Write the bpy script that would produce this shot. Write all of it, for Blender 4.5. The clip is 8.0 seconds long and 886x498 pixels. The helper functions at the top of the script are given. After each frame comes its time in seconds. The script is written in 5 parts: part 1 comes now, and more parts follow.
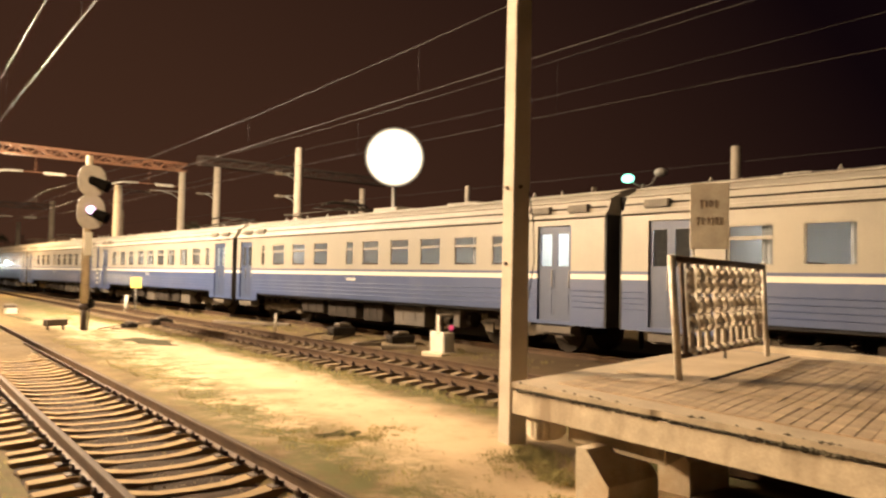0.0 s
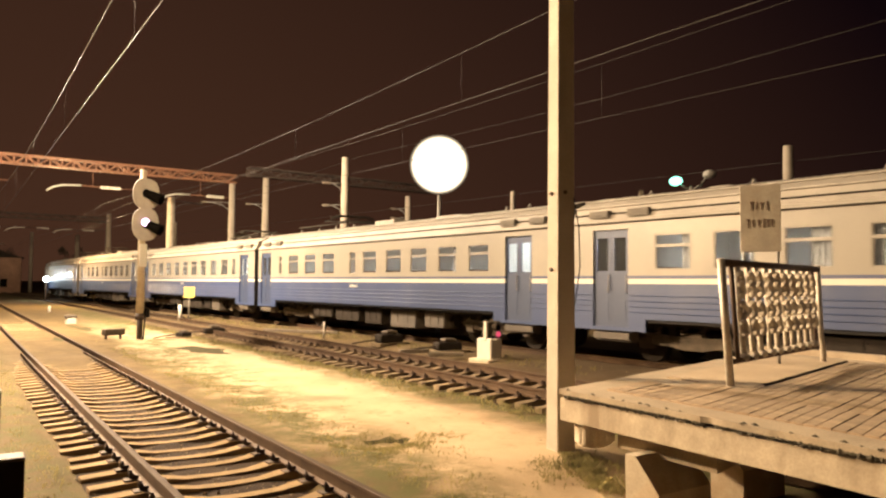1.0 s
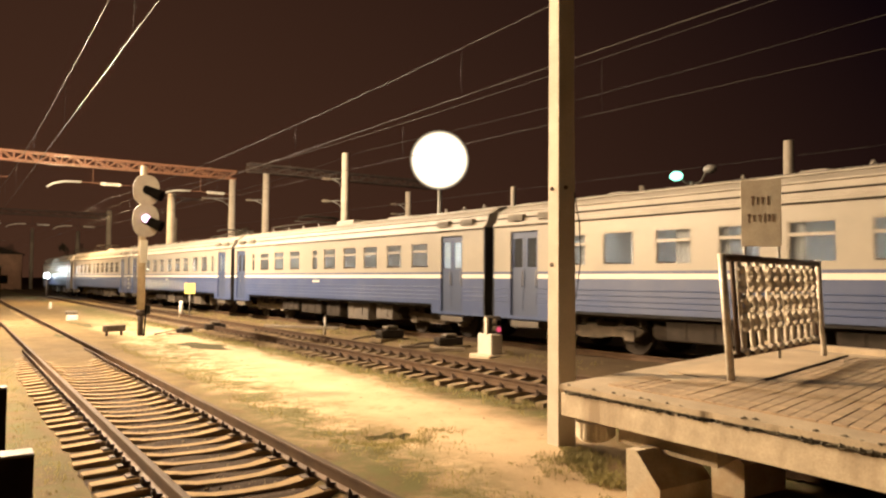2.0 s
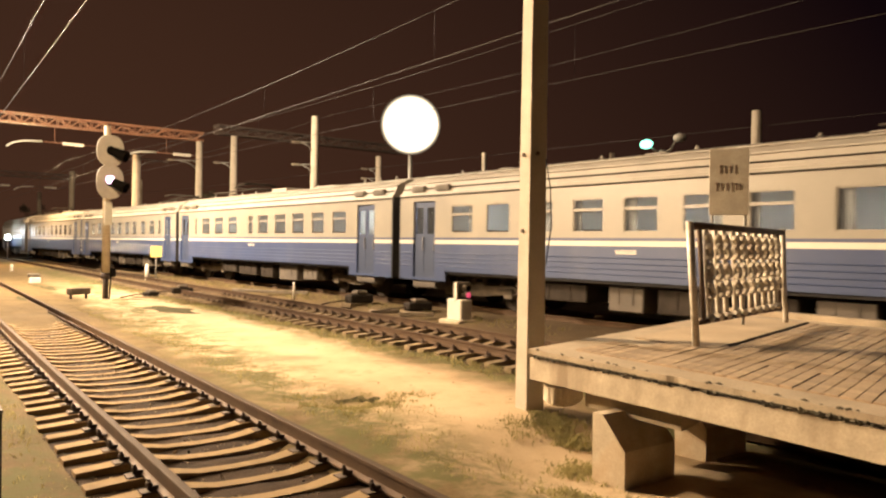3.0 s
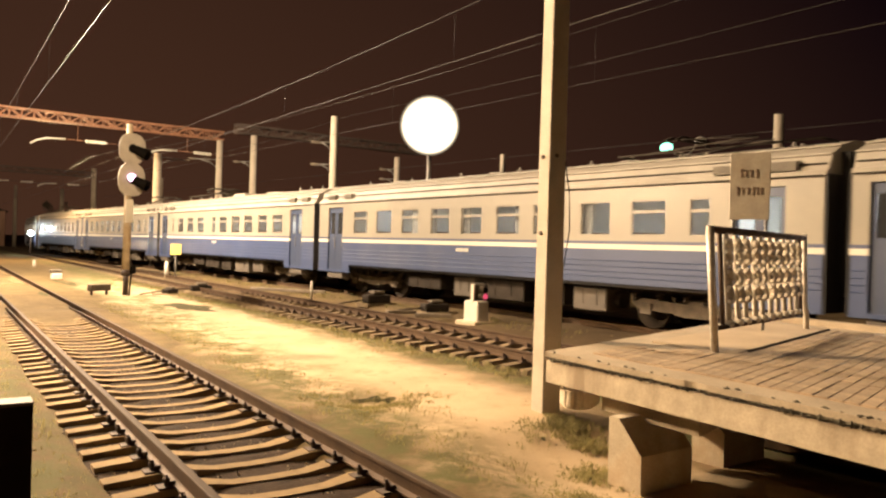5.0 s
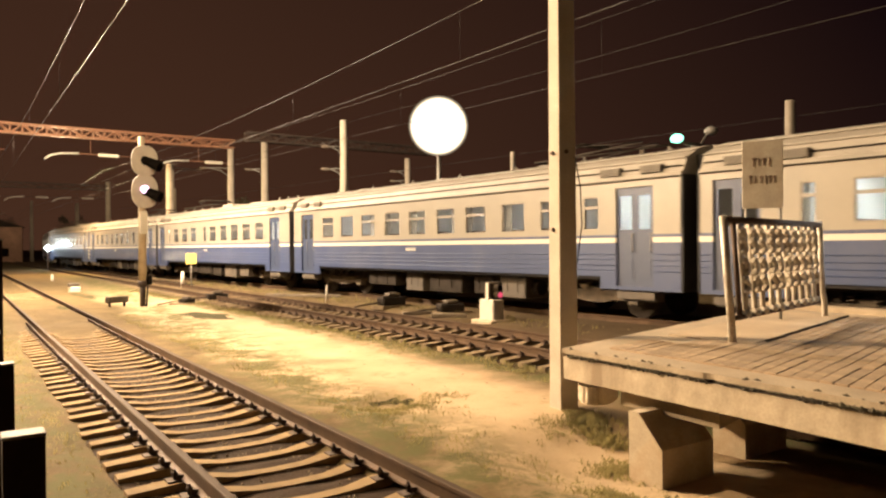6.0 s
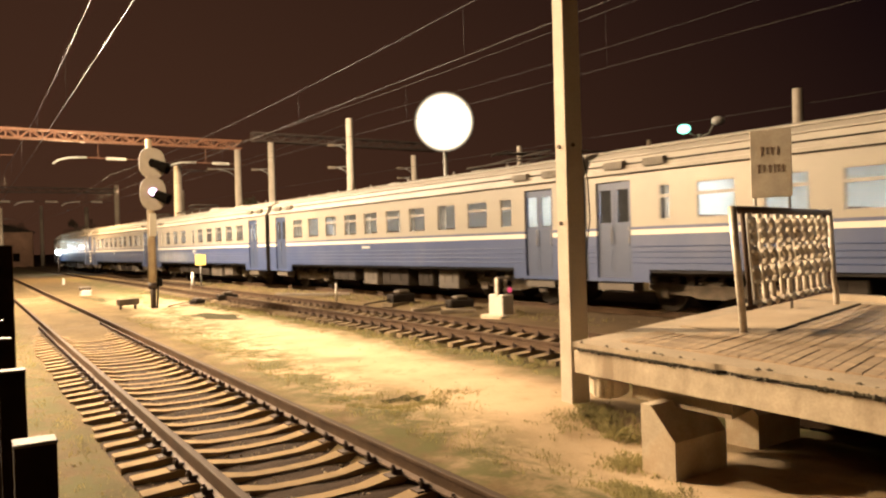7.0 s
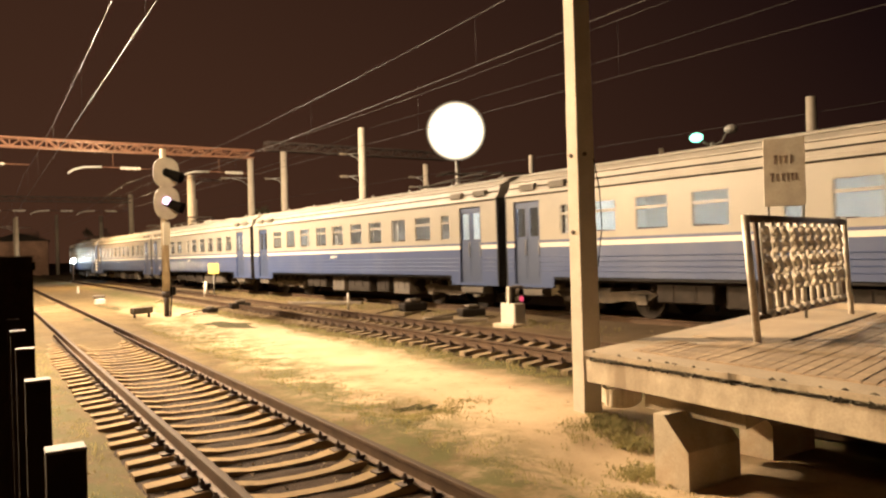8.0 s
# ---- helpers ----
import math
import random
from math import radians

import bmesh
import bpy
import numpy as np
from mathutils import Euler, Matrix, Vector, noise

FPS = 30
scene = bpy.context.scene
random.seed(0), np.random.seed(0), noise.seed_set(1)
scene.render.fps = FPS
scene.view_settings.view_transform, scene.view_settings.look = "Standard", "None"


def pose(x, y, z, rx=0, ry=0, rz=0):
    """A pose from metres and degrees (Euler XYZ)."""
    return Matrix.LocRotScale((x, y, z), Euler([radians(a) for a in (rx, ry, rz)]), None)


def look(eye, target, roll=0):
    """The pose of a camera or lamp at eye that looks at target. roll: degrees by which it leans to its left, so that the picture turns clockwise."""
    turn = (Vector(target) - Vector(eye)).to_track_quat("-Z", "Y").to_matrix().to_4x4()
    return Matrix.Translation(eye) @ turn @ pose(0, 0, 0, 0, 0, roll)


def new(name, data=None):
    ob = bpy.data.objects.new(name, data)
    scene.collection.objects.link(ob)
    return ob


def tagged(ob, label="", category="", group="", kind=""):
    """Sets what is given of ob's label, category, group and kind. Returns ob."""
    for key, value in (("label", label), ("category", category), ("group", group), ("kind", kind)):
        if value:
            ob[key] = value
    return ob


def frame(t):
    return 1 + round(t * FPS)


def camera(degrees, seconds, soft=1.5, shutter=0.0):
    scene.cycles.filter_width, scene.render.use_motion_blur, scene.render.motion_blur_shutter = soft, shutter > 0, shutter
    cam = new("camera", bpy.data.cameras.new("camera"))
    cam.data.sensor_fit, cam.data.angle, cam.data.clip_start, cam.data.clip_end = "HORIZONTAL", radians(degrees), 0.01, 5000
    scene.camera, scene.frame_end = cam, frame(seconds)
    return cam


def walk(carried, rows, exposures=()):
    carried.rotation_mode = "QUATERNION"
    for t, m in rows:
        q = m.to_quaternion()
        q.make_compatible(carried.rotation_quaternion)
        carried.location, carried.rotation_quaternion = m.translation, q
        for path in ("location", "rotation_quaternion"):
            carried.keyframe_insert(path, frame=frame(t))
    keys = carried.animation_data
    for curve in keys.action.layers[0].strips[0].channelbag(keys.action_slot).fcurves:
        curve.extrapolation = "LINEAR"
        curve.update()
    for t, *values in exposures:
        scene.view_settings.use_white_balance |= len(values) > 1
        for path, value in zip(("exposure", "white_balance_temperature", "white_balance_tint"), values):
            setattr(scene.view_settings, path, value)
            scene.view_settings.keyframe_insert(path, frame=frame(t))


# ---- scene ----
cam = camera(61.0, 8.0, 2.3, 0.7)
PATH = [
    (0, (0.031, 0.043, 1.938), (1.321, 1.569, 2.016), 1.2),
    (0.5, (0.03, 0.021, 1.947), (1.247, 1.605, 2.043), 0.7),
    (1, (0.021, 0.005, 1.948), (1.214, 1.607, 2.041), 0.5),
    (2.5, (0.018, 0.011, 1.948), (1.218, 1.609, 2.007), 0.3),
    (3, (0.02, 0.032, 1.94), (1.278, 1.587, 1.931), 0.9),
    (3.5, (0.021, 0.038, 1.94), (1.27, 1.6, 1.932), 1.2),
    (4, (0.021, 0.05, 1.937), (1.258, 1.622, 1.921), 1.7),
    (5.5, (0.015, 0.027, 1.943), (1.22, 1.623, 1.939), 1.0),
    (6, (0.019, 0.023, 1.949), (1.212, 1.628, 1.941), -0.5),
    (6.5, (0.022, 0.028, 1.948), (1.207, 1.64, 1.942), -1.5),
    (7, (0.021, 0.026, 1.95), (1.196, 1.644, 1.932), -1.7),
    (7.5, (0.014, 0.025, 1.951), (1.172, 1.655, 1.941), -1.4),
    (8, (0.012, 0.012, 1.954), (1.162, 1.648, 1.96), -1.7),
]
walk(cam, [(t, look(eye, target, roll)) for t, eye, target, roll in PATH])

# ---------------------------------------------------------------- world and lamps
world = bpy.data.worlds.new("night_sky")
scene.world = world
world.use_nodes = True
wn, wl = world.node_tree.nodes, world.node_tree.links
wbg = wn["Background"]
wtc = wn.new("ShaderNodeTexCoord")
wsep = wn.new("ShaderNodeSeparateXYZ")
wramp = wn.new("ShaderNodeValToRGB")
wl.new(wtc.outputs["Generated"], wsep.inputs[0])
wmix = wn.new("ShaderNodeMath")
wmix.operation = "MULTIPLY_ADD"
wl.new(wsep.outputs["Y"], wmix.inputs[0])
wmix.inputs[1].default_value = -0.42
wadd = wn.new("ShaderNodeMath")
wadd.operation = "MULTIPLY"
wl.new(wsep.outputs["Z"], wadd.inputs[0])
wadd.inputs[1].default_value = 0.25
wl.new(wadd.outputs[0], wmix.inputs[2])
wshift = wn.new("ShaderNodeMath")
wl.new(wmix.outputs[0], wshift.inputs[0])
wshift.inputs[1].default_value = 0.42
wl.new(wshift.outputs[0], wramp.inputs[0])
wl.new(wramp.outputs[0], wbg.inputs["Color"])
wramp.color_ramp.elements[0].position = 0.0
wramp.color_ramp.elements[0].color = (0.062, 0.026, 0.014, 1)
wramp.color_ramp.elements[1].position = 0.34
wramp.color_ramp.elements[1].color = (0.0048, 0.0019, 0.0028, 1)
wbg.inputs["Strength"].default_value = 1.0
scene.view_settings.exposure = 0.0


def point_lamp(name, at, watts, colour, size=0.3):
    d = bpy.data.lights.new(name, "POINT")
    d.energy, d.color, d.shadow_soft_size = watts, colour, size
    ob = new(name, d)
    ob.location = at
    return ob


SODIUM = (1.0, 0.7, 0.42)
point_lamp("unseen_yard_light", (0.9, 17.0, 12.2), 15000, SODIUM, 0.45)
# unseen spot added to light the platform end from the left; no mast stands there
left_spot = bpy.data.lights.new("unseen_left_spot", "SPOT")
left_spot.energy, left_spot.color, left_spot.shadow_soft_size = 56000, SODIUM, 0.4
left_spot.spot_size, left_spot.spot_blend = math.radians(92), 1.0
new("unseen_left_spot", left_spot).matrix_world = look((-4.0, 26.0, 8.8), (2.5, 8.0, 0.0))
# unseen lamp; its power and whiter tint also stand in for glare on the train
point_lamp("unseen_yard_light", (3.0, 37.0, 13.0), 82000, (1.0, 0.765, 0.53), 0.5)
point_lamp("unseen_yard_light", (11.4, 68.0, 8.6), 17000, (1.0, 0.66, 0.34), 0.3)
point_lamp("far_lamp_light", (12.8, 88.6, 2.6), 400, (0.8, 0.95, 1.0), 0.2)
# unseen lamp added to brighten the far buildings
point_lamp("unseen_yard_light", (2.0, 132.0, 9.0), 1500, SODIUM, 0.4)


# ---------------------------------------------------------------- materials
def material(name, base, rough=0.7, metal=0.0, scale=6.0, vary=0.25, fine=60.0, bump=0.15, stain=None, stain_amount=0.35, random_amount=0.0, spec=0.5, streak=1.0):
    """Painted, mineral or metal surface with blotches, grain and relief."""
    m = bpy.data.materials.new(name)
    m.use_nodes = True
    n, l = m.node_tree.nodes, m.node_tree.links
    b = n["Principled BSDF"]
    b.inputs["Roughness"].default_value = rough
    b.inputs["Metallic"].default_value = metal
    b.inputs["Specular IOR Level"].default_value = spec
    tc = n.new("ShaderNodeTexCoord")
    big = n.new("ShaderNodeTexNoise")
    big.inputs["Scale"].default_value = scale
    big.inputs["Detail"].default_value = 5
    small = n.new("ShaderNodeTexNoise")
    small.inputs["Scale"].default_value = fine
    small.inputs["Detail"].default_value = 3
    for t in (big, small):
        l.new(tc.outputs["Object"], t.inputs["Vector"])
    ramp = n.new("ShaderNodeValToRGB")
    ramp.color_ramp.elements[0].position, ramp.color_ramp.elements[1].position = 0.3, 0.72
    ramp.color_ramp.elements[0].color = (*[c * (1 - vary) for c in base], 1)
    ramp.color_ramp.elements[1].color = (*[min(1, c * (1 + vary * 0.6)) for c in base], 1)
    l.new(big.outputs["Fac"], ramp.inputs[0])
    col = ramp.outputs[0]
    mix = n.new("ShaderNodeMix")
    mix.data_type, mix.blend_type = "RGBA", "OVERLAY"
    mix.inputs["Factor"].default_value = min(0.8, vary * 1.6)
    l.new(col, mix.inputs["A"])
    hue = n.new("ShaderNodeRGBToBW")
    l.new(small.outputs["Color"], hue.inputs[0])
    l.new(hue.outputs[0], mix.inputs["B"])
    col = mix.outputs["Result"]
    if stain:
        sn = n.new("ShaderNodeTexNoise")
        sn.inputs["Scale"].default_value = scale * 0.37
        sn.inputs["Detail"].default_value = 8
        sn.inputs["Roughness"].default_value = 0.65
        mp = n.new("ShaderNodeMapping")
        mp.inputs["Scale"].default_value = (1, 1, streak)
        l.new(tc.outputs["Object"], mp.inputs["Vector"])
        l.new(mp.outputs[0], sn.inputs["Vector"])
        sr = n.new("ShaderNodeValToRGB")
        sr.color_ramp.elements[0].position, sr.color_ramp.elements[1].position = 0.48, 0.66
        sr.color_ramp.elements[1].color = (stain_amount, stain_amount, stain_amount, 1)
        l.new(sn.outputs["Fac"], sr.inputs[0])
        sm = n.new("ShaderNodeMix")
        sm.data_type = "RGBA"
        l.new(sr.outputs[0], sm.inputs["Factor"])
        l.new(col, sm.inputs["A"])
        sm.inputs["B"].default_value = (*stain, 1)
        col = sm.outputs["Result"]
    if random_amount:
        oi = n.new("ShaderNodeObjectInfo")
        mr = n.new("ShaderNodeMapRange")
        mr.inputs["To Min"].default_value, mr.inputs["To Max"].default_value = 1 - random_amount, 1 + random_amount
        l.new(oi.outputs["Random"], mr.inputs["Value"])
        vm = n.new("ShaderNodeMix")
        vm.data_type, vm.blend_type = "RGBA", "MULTIPLY"
        vm.inputs["Factor"].default_value = 1
        l.new(col, vm.inputs["A"])
        l.new(mr.outputs[0], vm.inputs["B"])
        col = vm.outputs["Result"]
    l.new(col, b.inputs["Base Color"])
    if bump:
        bp = n.new("ShaderNodeBump")
        bp.inputs["Strength"].default_value = bump
        bp.inputs["Distance"].default_value = 0.02
        l.new(small.outputs["Fac"], bp.inputs["Height"])
        l.new(bp.outputs[0], b.inputs["Normal"])
    return m


def glow(name, colour, strength):
    m = bpy.data.materials.new(name)
    m.use_nodes = True
    b = m.node_tree.nodes["Principled BSDF"]
    b.inputs["Base Color"].default_value = (0.02, 0.02, 0.02, 1)
    b.inputs["Emission Color"].default_value = (*colour, 1)
    b.inputs["Emission Strength"].default_value = strength
    return m


M_RAIL = material("rail_steel", (0.075, 0.047, 0.028), 0.7, 0.2, 3, 0.3, 40, 0.1, spec=0.1)
M_RAILTOP = material("rail_running_surface", (0.055, 0.036, 0.022), 0.78, 0.2, 2, 0.15, 30, 0.03, spec=0.1)
M_SLEEPER = material("concrete_sleeper", (0.25, 0.178, 0.095), 0.9, 0, 5, 0.2, 70, 0.3, (0.2, 0.14, 0.08), 0.5, 0.15, spec=0.1)
M_SLEEPER_DARK = material("oiled_sleeper", (0.22, 0.165, 0.1), 0.9, 0, 5, 0.3, 70, 0.3, (0.08, 0.055, 0.035), 0.6, 0.25, spec=0.1)
M_CLIP = material("rusty_fastening", (0.07, 0.045, 0.03), 0.8, 0.3, 8, 0.3)
M_CREAM = material("cream_paint", (0.235, 0.213, 0.173), 0.4, 0, 0.8, 0.06, 25, 0.03, (0.5, 0.42, 0.3), 0.18)
M_BLUE = material("blue_paint", (0.037, 0.056, 0.125), 0.42, 0, 0.8, 0.1, 25, 0.03, (0.11, 0.12, 0.16), 0.35)
M_DOORBLUE = material("door_blue_paint", (0.036, 0.052, 0.1), 0.45, 0, 1.2, 0.12, 25, 0.03, (0.12, 0.12, 0.14), 0.3)
M_NAVY = material("navy_stripe_paint", (0.05, 0.06, 0.12), 0.45, 0, 1, 0.1, 25, 0.02)
M_WHITE = material("white_stripe_paint", (0.523, 0.496, 0.415), 0.45, 0, 1, 0.06, 25, 0.02)
M_ROOF = material("roof_paint", (0.25, 0.225, 0.183), 0.65, 0, 1.2, 0.15, 20, 0.05, (0.22, 0.18, 0.14), 0.4)
M_BELLOWS = material("black_rubber", (0.02, 0.018, 0.017), 0.8, 0, 4, 0.2)
M_UNDER = material("underframe_grime", (0.035, 0.028, 0.022), 0.85, 0.1, 3, 0.35, 30, 0.2, spec=0.1)
M_GRIME = material("dusty_bogie_iron", (0.11, 0.085, 0.058), 0.8, 0.1, 3, 0.4, 30, 0.2, (0.03, 0.024, 0.018), 0.7)
M_EQUIP = material("dusty_equipment_case", (0.085, 0.068, 0.05), 0.75, 0, 2, 0.3, 30, 0.1, (0.08, 0.06, 0.045), 0.6)
M_VENT = material("dusty_vent_paint", (0.15, 0.13, 0.1), 0.7, 0, 3, 0.2, 30, 0.05)
M_INNER = material("carriage_lining", (0.6, 0.6, 0.552), 0.7, 0, 2, 0.1)
M_SEAT = material("brown_seat_vinyl", (0.12, 0.06, 0.035), 0.6, 0, 3, 0.2)
M_CURTAIN = material("pale_curtain", (0.12, 0.128, 0.136), 0.85, 0, 12, 0.2)
M_CONC = material("weathered_concrete", (0.308, 0.248, 0.168), 0.92, 0, 1.6, 0.25, 40, 0.12, (0.2, 0.14, 0.085), 0.5)
M_CONC_LIGHT = material("whitewashed_concrete", (0.43, 0.36, 0.255), 0.9, 0, 2.6, 0.22, 50, 0.15, (0.3, 0.21, 0.12), 0.7)
M_BEAM = material("streaked_concrete", (0.4, 0.33, 0.23), 0.92, 0, 5.0, 0.2, 40, 0.15, (0.17, 0.12, 0.07), 0.75, streak=0.18)
M_PAVE = material("paving_slab", (0.285, 0.21, 0.13), 0.92, 0, 5, 0.32, 60, 0.3, (0.17, 0.115, 0.07), 0.5, 0.16)
M_DARK_JOINT = material("dark_joint_fill", (0.06, 0.045, 0.03), 0.95, 0, 4, 0.4, 40, 0.4, spec=0.1)
M_POLE = material("pole_concrete", (0.34, 0.29, 0.222), 0.85, 0, 2, 0.15, 50, 0.2, (0.25, 0.2, 0.15), 0.35)
M_RUST = material("red_oxide_steel", (0.2, 0.09, 0.045), 0.75, 0.1, 3, 0.3, 30, 0.1)
M_STEEL = material("grey_painted_steel", (0.228, 0.214, 0.188), 0.55, 0.2, 3, 0.2)
M_SIGNAL = material("signal_grey_paint", (0.36, 0.325, 0.27), 0.6, 0, 3, 0.15)
M_BLACK = material("matt_black_paint", (0.008, 0.007, 0.006), 0.9, 0, 3, 0.2, spec=0.02)
M_IRON = material("dark_fence_iron", (0.03, 0.016, 0.009), 0.7, 0.2, 6, 0.3, spec=0.1)
M_CAPWHITE = material("pale_and_lit_cap_paint", (0.17, 0.135, 0.095), 0.7, 0, 6, 0.2)
M_SILVER = material("worn_silver_paint", (0.5, 0.455, 0.37), 0.5, 0.2, 8, 0.25, 40, 0.1, (0.15, 0.09, 0.05), 0.5)
M_BOARD = material("faded_sign_board", (0.402, 0.362, 0.288), 0.7, 0, 4, 0.15, 30, 0.05, (0.25, 0.18, 0.11), 0.4)
M_INK = material("faded_lettering", (0.13, 0.08, 0.055), 0.8, 0, 10, 0.3)
M_YELLOW = material("yellow_board_paint", (0.78, 0.62, 0.16), 0.55, 0, 4, 0.08)
M_WIRE = material("wire_copper", (0.022, 0.016, 0.012), 0.6, 0.5, 2, 0.2, 20, 0)
M_GRASS = material("dry_grass", (0.25, 0.215, 0.09), 0.8, 0, 1.5, 0.4, 10, 0.0, None, 0, 0)
_n, _l = M_GRASS.node_tree.nodes, M_GRASS.node_tree.links
_pr, _tr, _mx = _n["Principled BSDF"], _n.new("ShaderNodeBsdfTranslucent"), _n.new("ShaderNodeMixShader")
_l.new(_pr.inputs["Base Color"].links[0].from_socket, _tr.inputs["Color"])
_mx.inputs[0].default_value = 0.5
_l.new(_pr.outputs[0], _mx.inputs[1])
_l.new(_tr.outputs[0], _mx.inputs[2])
_l.new(_mx.outputs[0], _n["Material Output"].inputs["Surface"])
# dark ballast whose near-black base also carries the shade between the sleepers
M_BALLAST = material("shade_dark_ballast", (0.028, 0.016, 0.008), 0.95, 0, 3, 0.4, 35, 0.6, (0.04, 0.024, 0.012), 0.4, spec=0.1)
M_STONE = material("pale_stone", (0.2, 0.15, 0.09), 0.9, 0, 3, 0.3)
M_FOLIAGE = material("dark_foliage", (0.04, 0.04, 0.018), 0.8, 0, 0.6, 0.4, 6, 0.0)
M_FARWALL = material("distant_plaster", (0.3, 0.18, 0.12), 0.9, 0, 0.5, 0.3, 5, 0.0)
G_WHITE = glow("lunar_white_lens", (1.0, 0.62, 0.95), 5)
G_RED = glow("red_signal_lens", (1.0, 0.10, 0.2), 0.8)
M_DARKSTEEL = material("dark_brown_steel", (0.045, 0.03, 0.022), 0.8, 0.1, 3, 0.3, 30, 0.1)
G_GREENISH = glow("mercury_lamp_face", (0.3, 1.0, 0.7), 3.5)
G_INSIDE = glow("tube_light", (0.93, 0.98, 1.0), 120)
G_DIM = glow("added_dim_tube", (0.95, 0.97, 1.0), 20)
G_HEAD = glow("headlight_lens", (0.8, 0.95, 1.0), 1.5)
G_FAR = glow("white_lamp_face", (0.8, 0.95, 1.0), 14)

GLASS = bpy.data.materials.new("window_glass")
GLASS.use_nodes = True
_g = GLASS.node_tree.nodes
_b = _g["Principled BSDF"]
_b.inputs["Base Color"].default_value = (0.86, 0.89, 0.9, 1)
_b.inputs["Roughness"].default_value = 0.05
_b.inputs["Transmission Weight"].default_value = 0.985
_b.inputs["IOR"].default_value = 1.4


# ---------------------------------------------------------------- mesh helpers
def box(bm, x0, x1, y0, y1, z0, z1, bevel=0.0):
    vs = [bm.verts.new((x, y, z)) for z in (z0, z1) for y in (y0, y1) for x in (x0, x1)]
    fs = [bm.faces.new([vs[i] for i in q]) for q in ((0, 2, 3, 1), (4, 5, 7, 6), (0, 1, 5, 4), (2, 6, 7, 3), (0, 4, 6, 2), (1, 3, 7, 5))]
    if bevel:
        es = list({e for f in fs for e in f.edges})
        bmesh.ops.bevel(bm, geom=es, offset=bevel, segments=1, affect="EDGES")
    return vs


def rod(bm, a, b, r0, r1=None, n=10):
    a, b = Vector(a), Vector(b)
    r1 = r0 if r1 is None else r1
    d = (b - a).normalized()
    u = d.orthogonal().normalized()
    v = d.cross(u)
    ra = [bm.verts.new(a + (u * math.cos(k * math.tau / n) + v * math.sin(k * math.tau / n)) * r0) for k in range(n)]
    rb = [bm.verts.new(b + (u * math.cos(k * math.tau / n) + v * math.sin(k * math.tau / n)) * r1) for k in range(n)]
    for k in range(n):
        f = bm.faces.new((ra[k], ra[(k + 1) % n], rb[(k + 1) % n], rb[k]))
        f.smooth = n > 6
    bm.faces.new(ra[::-1])
    bm.faces.new(rb)


def tube(bm, pts, r, n=6):
    """One continuous round bar along the points."""
    pts = [Vector(p) for p in pts]
    rings = []
    for i, p in enumerate(pts):
        d = (pts[min(i + 1, len(pts) - 1)] - pts[max(i - 1, 0)]).normalized()
        u = d.cross(Vector((0.3, 1, 0.2))).normalized()
        v = d.cross(u)
        rings.append([bm.verts.new(p + (u * math.cos(k * math.tau / n) + v * math.sin(k * math.tau / n)) * r) for k in range(n)])
    for a, b in zip(rings, rings[1:]):
        for k in range(n):
            f = bm.faces.new((a[k], a[(k + 1) % n], b[(k + 1) % n], b[k]))
            f.smooth = True
    bm.faces.new(rings[0][::-1])
    bm.faces.new(rings[-1])


def prism(bm, outline, y0, y1, axis="y"):
    """Extrudes a closed outline of (a, z) along y (or of (a, z) along x)."""
    def at(a, z, s):
        return (a, s, z) if axis == "y" else (s, a, z)
    lo = [bm.verts.new(at(a, z, y0)) for a, z in outline]
    hi = [bm.verts.new(at(a, z, y1)) for a, z in outline]
    k = len(outline)
    for i in range(k):
        bm.faces.new((lo[i], lo[(i + 1) % k], hi[(i + 1) % k], hi[i]))
    bm.faces.new(lo[::-1])
    bm.faces.new(hi)


def slab(bm, outline, z0, z1):
    lo = [bm.verts.new((x, y, z0)) for x, y in outline]
    hi = [bm.verts.new((x, y, z1)) for x, y in outline]
    k = len(outline)
    for i in range(k):
        bm.faces.new((lo[i], lo[(i + 1) % k], hi[(i + 1) % k], hi[i]))
    bm.faces.new(lo[::-1])
    bm.faces.new(hi)


def mesh_of(name, bm, mat):
    bmesh.ops.recalc_face_normals(bm, faces=bm.faces)
    me = bpy.data.meshes.new(name)
    bm.to_mesh(me)
    bm.free()
    me.materials.append(mat)
    return me


def part(name, bm, mat, parent=None, label=""):
    ob = new(name, mesh_of(name, bm, mat))
    if parent is not None:
        ob.parent = parent
    if label:
        ob["label"] = label
    return ob


def child(name, me, parent, m=None):
    ob = new(name, me)
    ob.parent = parent
    if m is not None:
        ob.matrix_basis = m
    return ob


def holder(name, m, label, category, group="", kind=""):
    ob = new(name)
    ob.matrix_basis = m
    return tagged(ob, label, category, group, kind)


# ---------------------------------------------------------------- ground
GROUND = -0.2


def near_x(y):
    return 2.62 + 0.0625 * y


def mid_x(y):
    return 10.3 + 0.047 * y


TRAIN_X = 15.9


